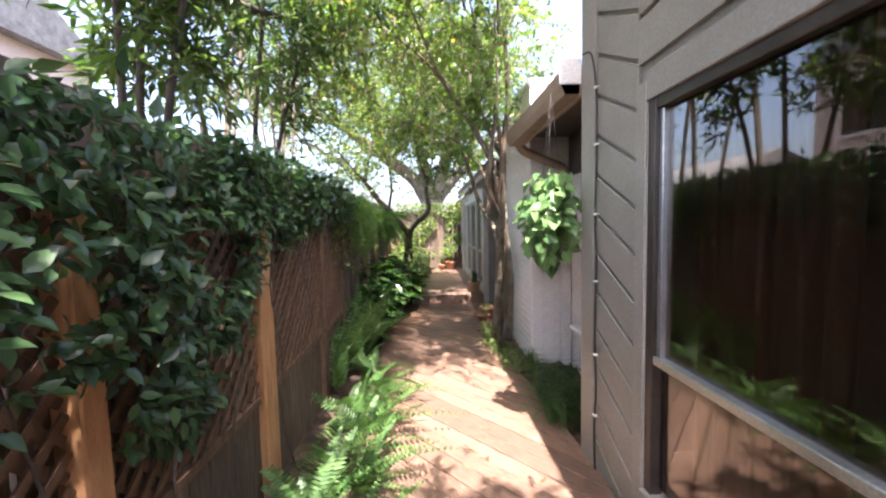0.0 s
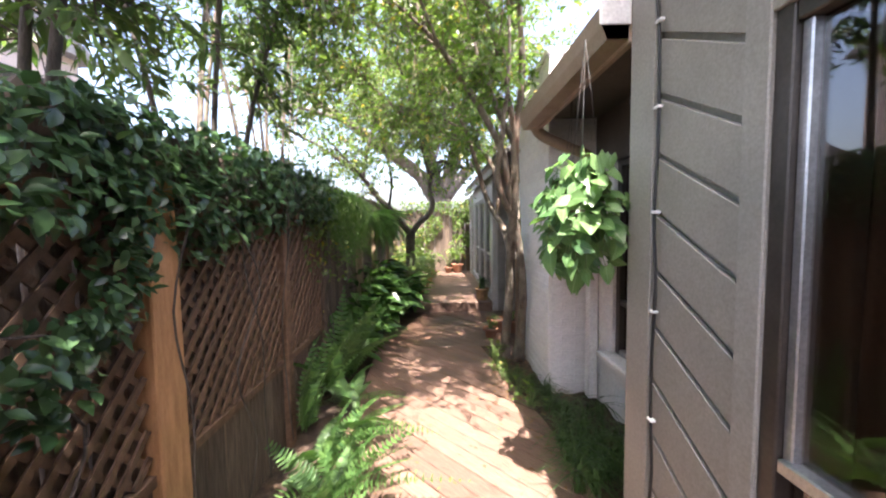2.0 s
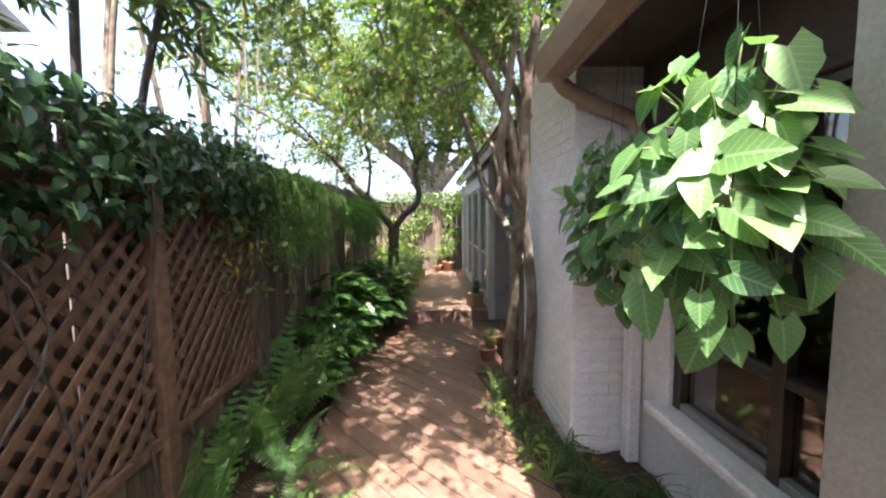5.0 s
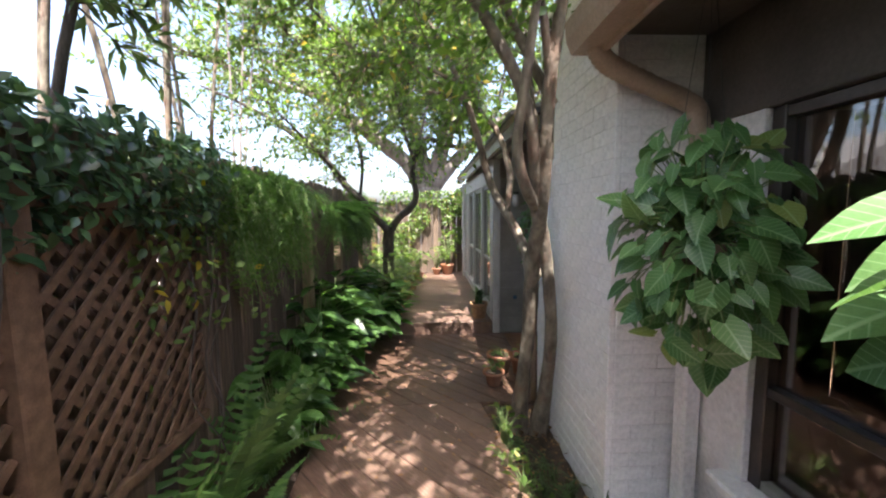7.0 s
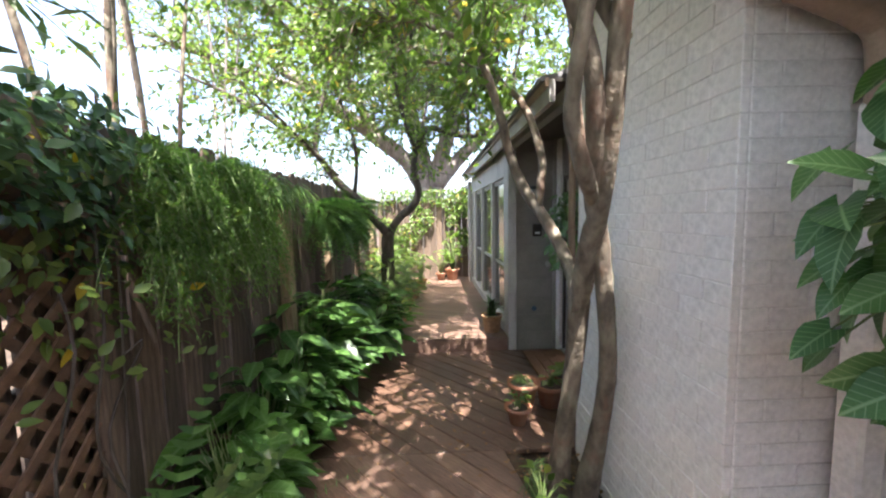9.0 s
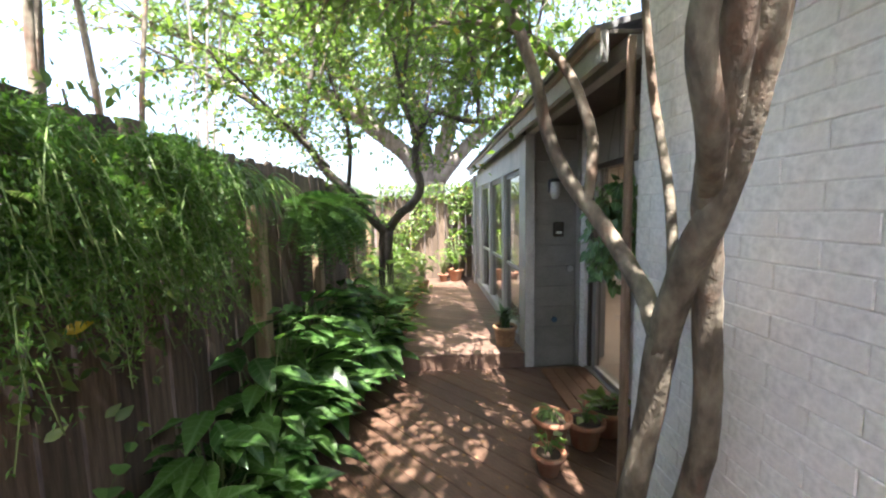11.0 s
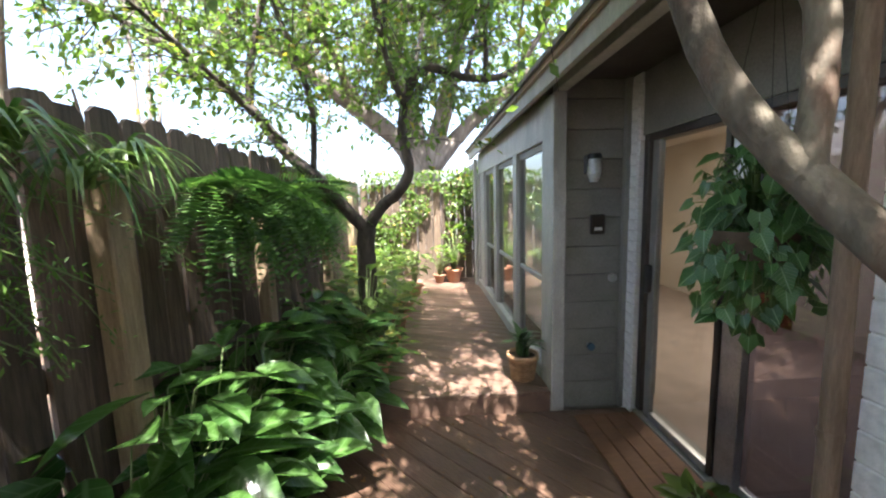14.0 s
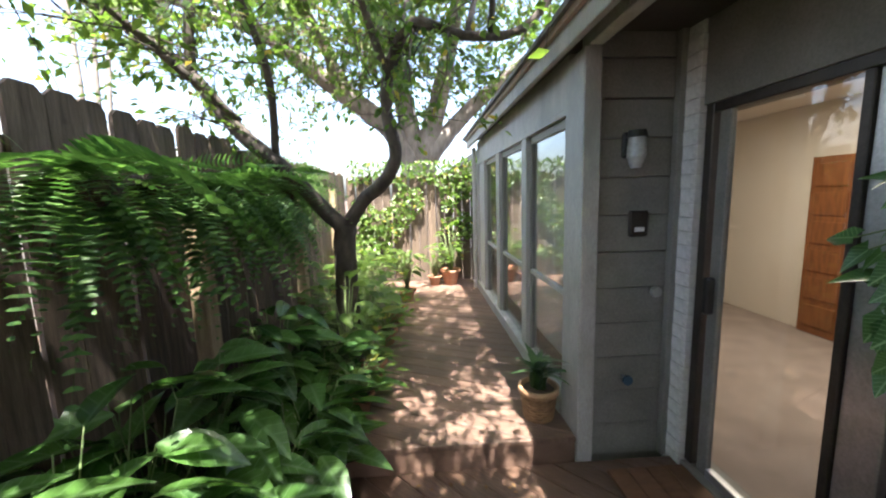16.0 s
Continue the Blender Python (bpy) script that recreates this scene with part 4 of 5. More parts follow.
# big oak beyond the far fence
C = [
    [(0.9, 17.0, -0.1, 0.62), (0.92, 17.0, 1.2, 0.5), (0.95, 17.0, 2.6, 0.48)],
    [(0.85, 17.0, 2.5, 0.36), (0.2, 16.8, 3.5, 0.28), (-1.0, 16.3, 4.4, 0.24), (-2.4, 15.6, 5.4, 0.16), (-4.2, 15, 6.5, 0.06)],
    [(0.95, 17.0, 2.6, 0.32), (0.6, 16.8, 4.2, 0.25), (0.2, 16.4, 6.0, 0.18), (-0.2, 16, 8.2, 0.07)],
    [(1.05, 17.0, 2.6, 0.34), (1.5, 16.9, 4.0, 0.27), (1.9, 16.6, 5.6, 0.2), (2.4, 16, 7.8, 0.07)],
    [(1.2, 17.0, 2.7, 0.28), (2.2, 17.0, 3.8, 0.22), (3.4, 16.8, 4.8, 0.16), (5.2, 16.4, 6.2, 0.06)],
    [(0.2, 16.6, 5.5, 0.15), (0.6, 15.6, 6.4, 0.1), (1.0, 14.2, 7.2, 0.04)],
    [(-1.0, 16.3, 4.4, 0.14), (-1.2, 15.2, 5.4, 0.09), (-1.6, 13.8, 6.2, 0.04)],
    [(1.9, 16.6, 5.6, 0.14), (2.2, 15.4, 6.4, 0.09), (2.6, 14.0, 7.0, 0.04)],
    [(-0.6, 16.4, 4.1, 0.14), (-1.6, 16.6, 6.0, 0.09), (-2.4, 16.6, 7.8, 0.04)],
    [(0.6, 15.6, 6.4, 0.09), (0.8, 13.5, 6.8, 0.06), (0.6, 11.5, 7.0, 0.03)],
    [(-1.2, 15.2, 5.4, 0.09), (-2.2, 13.5, 6.0, 0.06), (-2.6, 11.8, 6.4, 0.03)],
    [(2.2, 15.4, 6.4, 0.09), (3.0, 13.5, 6.6, 0.06), (3.0, 11.8, 6.8, 0.03)],
    [(-2.4, 15.6, 5.4, 0.1), (-4.0, 14.0, 5.6, 0.06), (-5.0, 12.5, 5.6, 0.03)],
    [(3.4, 16.8, 4.8, 0.1), (4.6, 15.2, 5.4, 0.06), (5.2, 13.5, 6.0, 0.03)],
    [(0.7, 16.9, 3.8, 0.1), (0.5, 15.9, 4.6, 0.07), (0.2, 14.8, 5.4, 0.03)],
]
tree("oak_tree", "large spreading oak with thick grey limbs behind the fence", C, (0.42, 46, 2.1, 0.12, 48, 0.14), KITE, M_LEAF_OAK, M_OAKBARK, 31, 12, None, "tree", 0.015)

# slender trees and long-leaved boughs behind the left fence
def slender(x, y, h, lean, seed):
    rng = np.random.default_rng(seed)
    st = []
    for k in range(3):
        dx, dy = rng.normal(0, 0.18, 2)
        st.append([(x + dx * 0.4, y + dy * 0.4, -0.1, 0.036), (x + dx + lean * 0.3, y + dy, h * 0.45, 0.027), (x + dx * 2 + lean * 0.7, y + dy * 2, h * 0.75, 0.019), (x + dx * 3 + lean, y + dy * 3, h, 0.008)])
    return st


for x, y, h, lean, sd in ((-1.15, 3.1, 4.6, 0.5, 41), (-1.3, 4.9, 5.0, 0.5, 42)):
    tree("loquat_tree", "slender tree with long dark leaves behind the fence", slender(x, y, h, lean, sd), (0.45, 54, 0.65, 0.25, 24, 0.145), SLIM, M_LEAF_LONG, M_BARK2, sd, 8, lambda p: (p[0] < -0.42 or p[2] > 2.1) and p[0] < 0.5)
for x, y, h, lean, sd in ((-2.0, 8.0, 5.5, 0.2, 43), (-1.5, 6.6, 5.5, 0.1, 46), (-2.2, 6.0, 6.0, 0.0, 44), (-3.0, 11.0, 6.5, 0.4, 45)):
    tree("bamboo_clump", "slender pale canes with thin high foliage behind the fence", slender(x, y, h, lean, sd), (0.72, 30, 0.7, 0.3, 22, 0.10), SLIM, M_LEAF_LONG, M_OAKBARK if sd == 45 else M_BARK, sd, 8, lambda p: p[2] > 3.2)


# mostly unseen tree added behind the fence; its boughs shade bed and near deck
D = [
    [(-1.25, 1.7, -0.1, 0.14), (-1.2, 1.75, 1.5, 0.12), (-1.1, 1.8, 2.8, 0.1)],
    [(-1.1, 1.8, 2.7, 0.07), (-0.5, 1.3, 3.4, 0.05), (0.45, 0.5, 4.2, 0.015)],
    [(-1.1, 1.8, 2.7, 0.07), (-0.4, 1.8, 3.4, 0.05), (0.5, 1.8, 4.0, 0.015)],
    [(-1.1, 1.8, 2.7, 0.07), (-0.4, 2.3, 3.4, 0.05), (0.5, 3.0, 3.9, 0.015)],
    [(-1.1, 1.8, 2.7, 0.07), (-0.6, 2.8, 3.4, 0.05), (0.25, 4.1, 4.0, 0.015)],
    [(-1.1, 1.8, 2.7, 0.07), (-0.9, 2.6, 3.7, 0.05), (-0.5, 3.4, 4.6, 0.015)],
    [(-1.1, 1.8, 2.7, 0.07), (-0.8, 1.0, 3.6, 0.05), (-0.2, -0.4, 4.3, 0.015)],
    [(-1.1, 1.8, 2.7, 0.06), (-1.2, 3.2, 3.3, 0.05), (-0.7, 5.0, 3.9, 0.03), (-0.2, 6.2, 4.4, 0.012)],
    [(-1.1, 1.8, 2.7, 0.06), (-1.5, 0.8, 3.4, 0.04), (-1.4, -0.6, 4.2, 0.015)],
    [(-1.1, 1.8, 2.7, 0.07), (-0.2, 0.6, 3.8, 0.05), (0.7, 0.1, 4.3, 0.03), (1.6, -0.3, 4.7, 0.012)],
    [(-0.2, 0.6, 3.8, 0.04), (0.6, 0.65, 4.3, 0.025), (1.5, 0.55, 4.7, 0.01)],
    [(0.3, 0.3, 4.05, 0.03), (0.8, -0.6, 4.5, 0.02), (1.3, -1.3, 4.8, 0.01)],
    [(-0.2, 0.6, 3.8, 0.035), (0.4, -0.3, 4.1, 0.02), (0.7, -1.2, 4.4, 0.01)],
]
tree("added_shade_tree", "added shading tree with long dark leaves behind the fence", D, (0.3, 38, 0.8, 0.2, 26, 0.13), SLIM, M_LEAF_LONG, M_BARK2, 48, 10, lambda p: p[2] > 2.75 and (p[0] < 0.75 or (p[1] < 0.95 and p[2] > 3.75)))


# ---- plants ----
def climber(name, label, spots, size, shape, material, seed, stems=14, out=(1, 0, 0.3)):
    """A climbing plant on the fence: woody stems and leaves that face outwards. spots: rows of x, y, z."""
    rng = np.random.default_rng(seed)
    t = thing(name, label, "climbing plant")
    spots = np.array(spots)
    n = len(spots)
    dirs = rng.normal(0, 0.6, (n, 3)) + np.array([0.35, 0, -0.55])
    foliage("foliage", spots, dirs, rng.uniform(0.65, 1.25, n) * size, shape, material, t, up=out, wild=0.45, seed=seed)
    paths = []
    for _ in range(stems):
        a = spots[rng.integers(0, n)]
        y = a[1]
        pts = [(FENCE_X + 0.1 + rng.uniform(0, 0.05), y + rng.uniform(-0.2, 0.2), 0.0, 0.006)]
        for z in np.linspace(0.4, max(0.6, a[2]), 4):
            pts.append((FENCE_X + 0.1 + rng.uniform(0, 0.08), y + rng.uniform(-0.15, 0.15), z, 0.005))
        pts.append((a[0], a[1], a[2], 0.004))
        paths.append(smooth_path(pts, 4))
    for p in paths:
        tubes("stem", [p], M_BARK2, t, sides=5)
    return t


rng = np.random.default_rng(5)
near = []
while len(near) < 5000:
    y = rng.uniform(-0.4, 2.72)
    z = rng.uniform(0.6, 1.95 + 0.05 * max(0.0, y - 1.0))
    edge = 0.5 + 0.5 * noise.noise(Vector((y * 2.1, z * 2.1, 0.5)))
    low = (1.2 if y < 1.7 else 0.98) + 0.30 * noise.noise(Vector((y * 2.7, 1.5, 0)))
    if z < low or (y > 2.2 and z < 1.0 + 0.8 * (y - 2.2)):
        continue
    if noise.noise(Vector((y * 3.4, z * 3.0, 9.0))) < -0.16 - 0.25 * (z > 1.75):
        continue
    bulge = 0.36 * math.exp(-((z - 1.55) / 0.55) ** 2) * (1.0 if y < 2.0 else max(0.35, 1 - (y - 2.0)))
    x = FENCE_X + 0.09 + bulge * edge * rng.uniform(0.35, 1.0) ** 0.5 + rng.normal(0, 0.03)
    near.append((x, y, z))
climber("climbing_shrub", "dense glossy dark green shrub spilling over the lattice", near, 0.06, OVATE, M_LEAF_SHRUB, 51, 7)
top = []
while len(top) < 3000:
    y = rng.uniform(2.5, 5.1)
    z = rng.uniform(1.3, 2.1)
    edge = 0.5 + 0.5 * noise.noise(Vector((y * 2.3, z * 2.5, 4.5)))
    if z < 1.62 + 0.22 * noise.noise(Vector((y * 3.1, 7, 0))) - 0.12 * (y < 3.6):
        continue
    x = FENCE_X + 0.02 + 0.34 * math.exp(-((z - 1.85) / 0.35) ** 2) * edge * rng.uniform(0.2, 1.0) + rng.normal(0, 0.04)
    top.append((x, y, z))
climber("climbing_shrub", "glossy green creeper draped along the fence top", top, 0.062, OVATE, M_LEAF_SHRUB, 52, 5)
pale = [(FENCE_X + 0.05 + abs(rng.normal(0, 0.1)), rng.uniform(4.5, 6.0), 1.62 + rng.normal(0, 0.26)) for _ in range(750)]
climber("creeper", "thin yellow-green creeper over the end of the lattice", pale, 0.055, OVATE, M_YELLOWVINE, 53, 4)
backs = [(rng.uniform(-0.9, -0.38), rng.uniform(0.9, 4.9), 1.93 + abs(rng.normal(0, 0.1))) for _ in range(500)]
t = thing("hedge", "dark hedge showing above the fence top", "hedge")
backs = np.array(backs)
foliage("foliage", backs, rng.normal(0, 1, (len(backs), 3)), rng.uniform(0.06, 0.11, len(backs)), OVATE, M_LEAF_SHRUB, t, seed=61)
tubes("stem", [smooth_path([(-0.6 + rng.normal(0, 0.1), y, -0.1, 0.02), (-0.6, y + 0.1, 1.2, 0.014), (-0.6 + rng.normal(0, 0.1), y, 2.2, 0.006)], 4) for y in np.linspace(0.3, 7.2, 12)], M_TWIG, t, sides=6)


def feathery(name, label, y0, y1, z0, z1, sprays, seed):
    """A mass of fine hanging sprays."""
    rng = np.random.default_rng(seed)
    t = thing(name, label, "fern")
    pts, dirs, stems = [], [], []
    for _ in range(sprays):
        y, z = rng.uniform(y0, y1), rng.uniform(z0 + 0.3, z1)
        o = np.array([FENCE_X + 0.06 + abs(rng.normal(0, 0.05)), y, z])
        w = np.array([rng.uniform(0.15, 0.4), rng.normal(0, 0.3), rng.uniform(0.0, 0.35)])
        l = rng.uniform(0.4, 0.8)
        q = [o + w * s * l + np.array([0, 0, -0.62 * l * s * s]) for s in np.linspace(0, 1, 7)]
        stems.append([np.array([*p, 0.0022]) for p in q])
        for k in range(6):
            for _j in range(22):
                s = rng.uniform(0, 1)
                a = q[k] * (1 - s) + q[k + 1] * s + rng.normal(0, 0.02, 3)
                pts.append(a)
                dirs.append(rng.normal(0, 0.7, 3) + (q[k + 1] - q[k]) * 4)
    foliage("foliage", np.array(pts), np.array(dirs), rng.uniform(0.016, 0.034, len(pts)), SLIM, M_FEATHER, t, seed=seed)
    tubes("stem", stems, M_STEM, t, sides=3)
    return t


feathery("asparagus_fern", "feathery bright green asparagus fern hanging down the fence", 5.15, 6.2, 1.2, 1.98, 230, 71)
feathery("asparagus_fern", "feathery green fern tumbling over the far fence", 8.6, 10.4, 1.2, 2.05, 90, 72)


def frond_mesh(pairs, length, wide, droop, seed):
    """A fern frond: a rachis with pairs of leaflets, arching over."""
    rng = np.random.default_rng(seed)
    vs, fs = [], []

    def at(s):
        return np.array([0.0, length * s, -droop * length * s * s])
    for i in range(pairs):
        s = 0.08 + 0.92 * i / pairs
        w = wide * math.sin(math.pi * min(1, 0.18 + 0.82 * s)) ** 0.6 * (1.05 - 0.75 * s ** 3)
        for side in (-1, 1):
            o = at(s)
            d = np.array([side * 1.0, 0.28, -0.12 + rng.normal(0, 0.08)])
            d /= np.linalg.norm(d)
            half = length / pairs * 0.40
            k = len(vs)
            vs += [o + np.array([0, -half, 0]), o + np.array([0, half, 0]), o + d * w * 0.6 + np.array([0, half * 0.9, 0.004]), o + d * w, o + d * w * 0.55 + np.array([0, -half * 0.9, 0.004])]
            fs.append((k, k + 1, k + 2, k + 3, k + 4) if side < 0 else (k + 4, k + 3, k + 2, k + 1, k))
    v, f = tube_arrays([(*at(s), 0.003 * (1.1 - s)) for s in np.linspace(0, 1, 8)], 3)
    k = len(vs)
    vs += list(v)
    fs += [tuple(i + k for i in q) for q in f]
    me = bpy.data.meshes.new("frond")
    me.from_pydata([tuple(p) for p in vs], [], fs)
    me.materials.append(M_FERN)
    me.update()
    return me


FRONDS = [frond_mesh(22, 1.0, 0.125, d, 80 + i) for i, d in enumerate((0.3, 0.55, 0.85, 1.2, 1.7, 2.3))]


def fern(name, label, at, fronds, length, seed, lift=(0.35, 1.5), swing=(0, 360), group=""):
    rng = np.random.default_rng(seed)
    t = thing(name, label, "fern", group, at=at)
    for k in range(fronds):
        a = radians(rng.uniform(*swing))
        up = rng.uniform(*lift)
        leaf_object("frond", FRONDS[rng.integers(0, 4)], aim((0, 0, 0), (math.cos(a), math.sin(a), up), (rng.normal(0, 0.35), rng.normal(0, 0.35), 1), length * rng.uniform(0.65, 1.15)), t)
    return t


for i, (x, y, n, l) in enumerate(((0.08, 1.5, 9, 0.46), (0.0, 1.95, 10, 0.5), (0.2, 2.15, 11, 0.48), (0.02, 2.5, 12, 0.5), (0.2, 2.75, 12, 0.46), (0.0, 3.05, 12, 0.5), (0.16, 3.4, 15, 0.48), (-0.02, 3.75, 10, 0.46), (0.14, 4.15, 9, 0.44), (0.02, 4.62, 9, 0.46))):
    fern("sword_fern", "green sword fern arching over the deck edge", (x + 0.06, y, 0.02), n + 4, l * 1.12, 90 + i, (0.2, 1.4), (-110, 100) if i % 3 else (0, 360), "ferns along the deck")
for i, (x, y, n, l) in enumerate(((-0.08, 5.15, 6, 0.85), (-0.14, 4.75, 7, 1.0), (-0.18, 4.15, 6, 1.0))):
    fern("sword_fern", "tall upright sword fern beside the lilies", (x, y, 0.0), n, l, 120 + i, (2.6, 6.0), (-120, 120), "ferns along the deck")


def wall_basket(at, r):
    t = thing("wall_basket", "dark moss-lined wire basket hooked on the fence", "hanging basket", at=at)
    b = bmesh.new()
    bmesh.ops.create_uvsphere(b, u_segments=14, v_segments=8, radius=r)
    bmesh.ops.delete(b, geom=[v for v in b.verts if v.co.z > 0.25 * r], context="VERTS")
    part("liner", b, M_SOIL, t, "dark moss liner", True)
    for k in range(6):
        a = math.pi * k / 6
        tubes("wire", [[(r * 1.02 * math.cos(a) * math.cos(s), r * 1.02 * math.sin(a) * math.cos(s), r * 1.02 * math.sin(s), 0.002) for s in np.linspace(math.pi, 2 * math.pi, 12)]], M_BLACK, t, sides=4)
    return t


for i, y in enumerate((7.3, 7.75, 8.2, 8.65, 9.1)):
    wall_basket((FENCE_X + 0.17, y, 1.72), 0.13)
    fern("boston_fern", "hanging boston fern with long drooping fronds", (FENCE_X + 0.17, y, 1.76), 46, 0.54, 130 + i, (-1.5, 0.65), (-100, 100), "ferns on the fence")


def strap_mesh(length, wide, up, seed):
    vs, fs = [], []
    for i in range(8):
        s = i / 7
        y = length * s * (0.75 - 0.1 * s)
        z = up * length * (s - 1.35 * s * s)
        w = wide * (0.7 + 0.6 * s * (1 - s)) * (1 - s ** 4)
        vs += [(-w, y, z + 0.3 * w), (0, y, z), (w, y, z + 0.3 * w)]
    for i in range(7):
        a = 3 * i
        fs += [(a, a + 1, a + 4, a + 3), (a + 1, a + 2, a + 5, a + 4)]
    me = bpy.data.meshes.new("blade")
    me.from_pydata(vs, [], fs)
    me.polygons.foreach_set("use_smooth", [True] * len(fs))
    me.update()
    return me


STRAPS = [strap_mesh(1, 0.028, u, 0) for u in (0.7, 1.0, 1.3)]
BLADES = [strap_mesh(1, 0.012, u, 0) for u in (0.8, 1.2, 1.6)]
for m in STRAPS:
    m.materials.append(M_SPIDER)
for m in BLADES:
    m.materials.append(M_GRASS)


def tuft(name, label, category, at, n, length, meshes, seed, swing=(0, 360), group="", lift=(0.2, 1.6)):
    rng = np.random.default_rng(seed)
    t = thing(name, label, category, group, at=at)
    for _ in range(n):
        a = radians(rng.uniform(*swing))
        leaf_object("blade", meshes[rng.integers(0, len(meshes))], aim((rng.normal(0, 0.015), rng.normal(0, 0.015), 0), (math.cos(a), math.sin(a), rng.uniform(*lift)), (0, 0, 1), length * rng.uniform(0.6, 1.2)), t)
    return t


for i, (y, z) in enumerate(((6.25, 1.74), (6.45, 1.82), (6.65, 1.72), (6.85, 1.8))):
    tuft("spider_plant", "arching striped spider plant hung on the fence", "spider plant", (FENCE_X + 0.12, y, z), 44, 0.34, STRAPS, 140 + i, (-100, 100), "spider plants on the fence", (-0.2, 0.75))
rng = np.random.default_rng(8)
for i in range(26):
    x, y = rng.uniform(1.68, 2.2), rng.uniform(3.15, 4.7)
    tuft("grass_tuft", "dark mondo grass tuft in the side bed", "grass", (x, y, -0.03), 30, 0.42, BLADES, 150 + i, (0, 360), "grass tufts in the side bed", (0.4, 2.2))
for i in range(22):
    y = rng.uniform(4.2, 5.9)
    tuft("grass_tuft", "dark mondo grass tuft in the side bed", "grass", (1.86 - 0.24 * (y - 4.2) + rng.uniform(-0.05, 0.15), y, -0.03), 18, 0.24, BLADES, 180 + i, (0, 360), "grass tufts in the side bed", (0.4, 2.2))

LILY_LEAF = leaf_mesh("leaf", LILY)
ARROW_LEAF = leaf_mesh("leaf", ARROW)
IVY_LEAF = leaf_mesh("leaf", IVY)
OVATE_LEAF = leaf_mesh("leaf", OVATE)
LILY_LEAF.materials.append(M_LEAF_BED)
PALE_LEAF = leaf_mesh("leaf", ARROW)
PALE_LEAF.materials.append(M_LEAF_PALE)
ARROW_LEAF.materials.append(M_LEAF_ARROW)
IVY_LEAF.materials.append(M_LEAF_IVY)
OVATE_LEAF.materials.append(M_LEAF_TREE)


def clump(name, label, category, at, leaves, size, high, spread, mesh, seed, group="", flower=False):
    """A clump of long-stalked leaves from one root."""
    rng = np.random.default_rng(seed)
    t = thing(name, label, category, group, at=at)
    stalks = []
    for _ in range(leaves):
        a = rng.uniform(0, 2 * math.pi)
        r = spread * rng.uniform(0.25, 1.0)
        h = high * rng.uniform(0.45, 1.05) * (1.1 - 0.35 * r / spread)
        tip = np.array([r * math.cos(a), r * math.sin(a), h])
        stalks.append([np.array([0.02 * math.cos(a), 0.02 * math.sin(a), 0, 0.005]), np.array([*(tip * np.array([0.35, 0.35, 0.6])), 0.004]), np.array([*tip, 0.003])])
        d = (math.cos(a) + rng.normal(0, 0.35), math.sin(a) + rng.normal(0, 0.35), rng.uniform(-0.35, 0.55))
        leaf_object("leaf", mesh, aim(tip, d, (rng.normal(0, 0.25), rng.normal(0, 0.25), 1), size * rng.uniform(0.65, 1.2)), t)
    for p in stalks:
        tubes("stalk", [p], M_STEM, t, sides=4)
    return t


rng = np.random.default_rng(12)
k = 0
for y in np.arange(5.45, 8.95, 0.2):
    edge = min(0.6, 0.02 + 0.235 * (y - 5.6))
    young = min(1.0, max(0.0, (y - 5.6) / 1.2))
    for x0 in (-0.16, max(-0.12, edge - 0.37)):
        x = x0 + rng.uniform(-0.05, 0.05)
        high = (0.62 + 0.38 * young if y < 7.7 else 0.88) if x0 == -0.16 else 0.42 + 0.16 * young
        clump("peace_lily", "lush peace lily with broad glossy green leaves", "peace lily", (x, y + rng.uniform(-0.08, 0.08), 0.0), 26, 0.265 + 0.04 * young, high, 0.19 + 0.08 * young, LILY_LEAF, 200 + k, "lilies along the fence")
        k += 1
for y in np.arange(9.0, 12.3, 0.42):
    x = rng.uniform(-0.05, 0.35)
    clump("garden_shrub", "bright green broad-leaved shrub in the far bed", "shrub", (x, y, 0.0), 44, 0.19, 1.0, 0.36, OVATE_LEAF, 260 + k, "shrubs in the far bed")
    k += 1


def pot_shape(r0, r1, h, rim=0.018):
    """A turned flower pot with a rolled rim and a hollow top."""
    prof = [(0, 0), (r0, 0), (r0 + (r1 - r0) * 0.8, h * 0.8), (r1 + rim * 0.2, h * 0.82), (r1 + rim, h * 0.84), (r1 + rim, h), (r1 - 0.004, h), (r1 - 0.012, h * 0.86), (0, h * 0.85)]
    b = bmesh.new()
    n = 24
    rings = []
    for r, z in prof:
        rings.append([b.verts.new((r * math.cos(2 * math.pi * i / n), r * math.sin(2 * math.pi * i / n), z)) for i in range(n)] if r else [b.verts.new((0, 0, z))])
    for a, c in zip(rings, rings[1:]):
        for i in range(n):
            j = (i + 1) % n
            if len(a) == 1:
                b.faces.new((a[0], c[j], c[i]))
            elif len(c) == 1:
                b.faces.new((a[i], a[j], c[0]))
            else:
                b.faces.new((a[i], a[j], c[j], c[i]))
    return b


def flower_pot(label, at, r0, r1, h, material=None, group="terracotta pots"):
    t = thing("flower_pot", label, "flower pot", group, at=at)
    part("pot", pot_shape(r0, r1, h), material or M_TERRA, t, smooth=True)
    b = bmesh.new()
    bmesh.ops.create_circle(b, cap_ends=True, segments=20, radius=r1 - 0.014)
    bmesh.ops.translate(b, vec=(0, 0, h * 0.9), verts=b.verts)
    part("soil", b, M_SOIL, t, "dark potting soil")
    return t


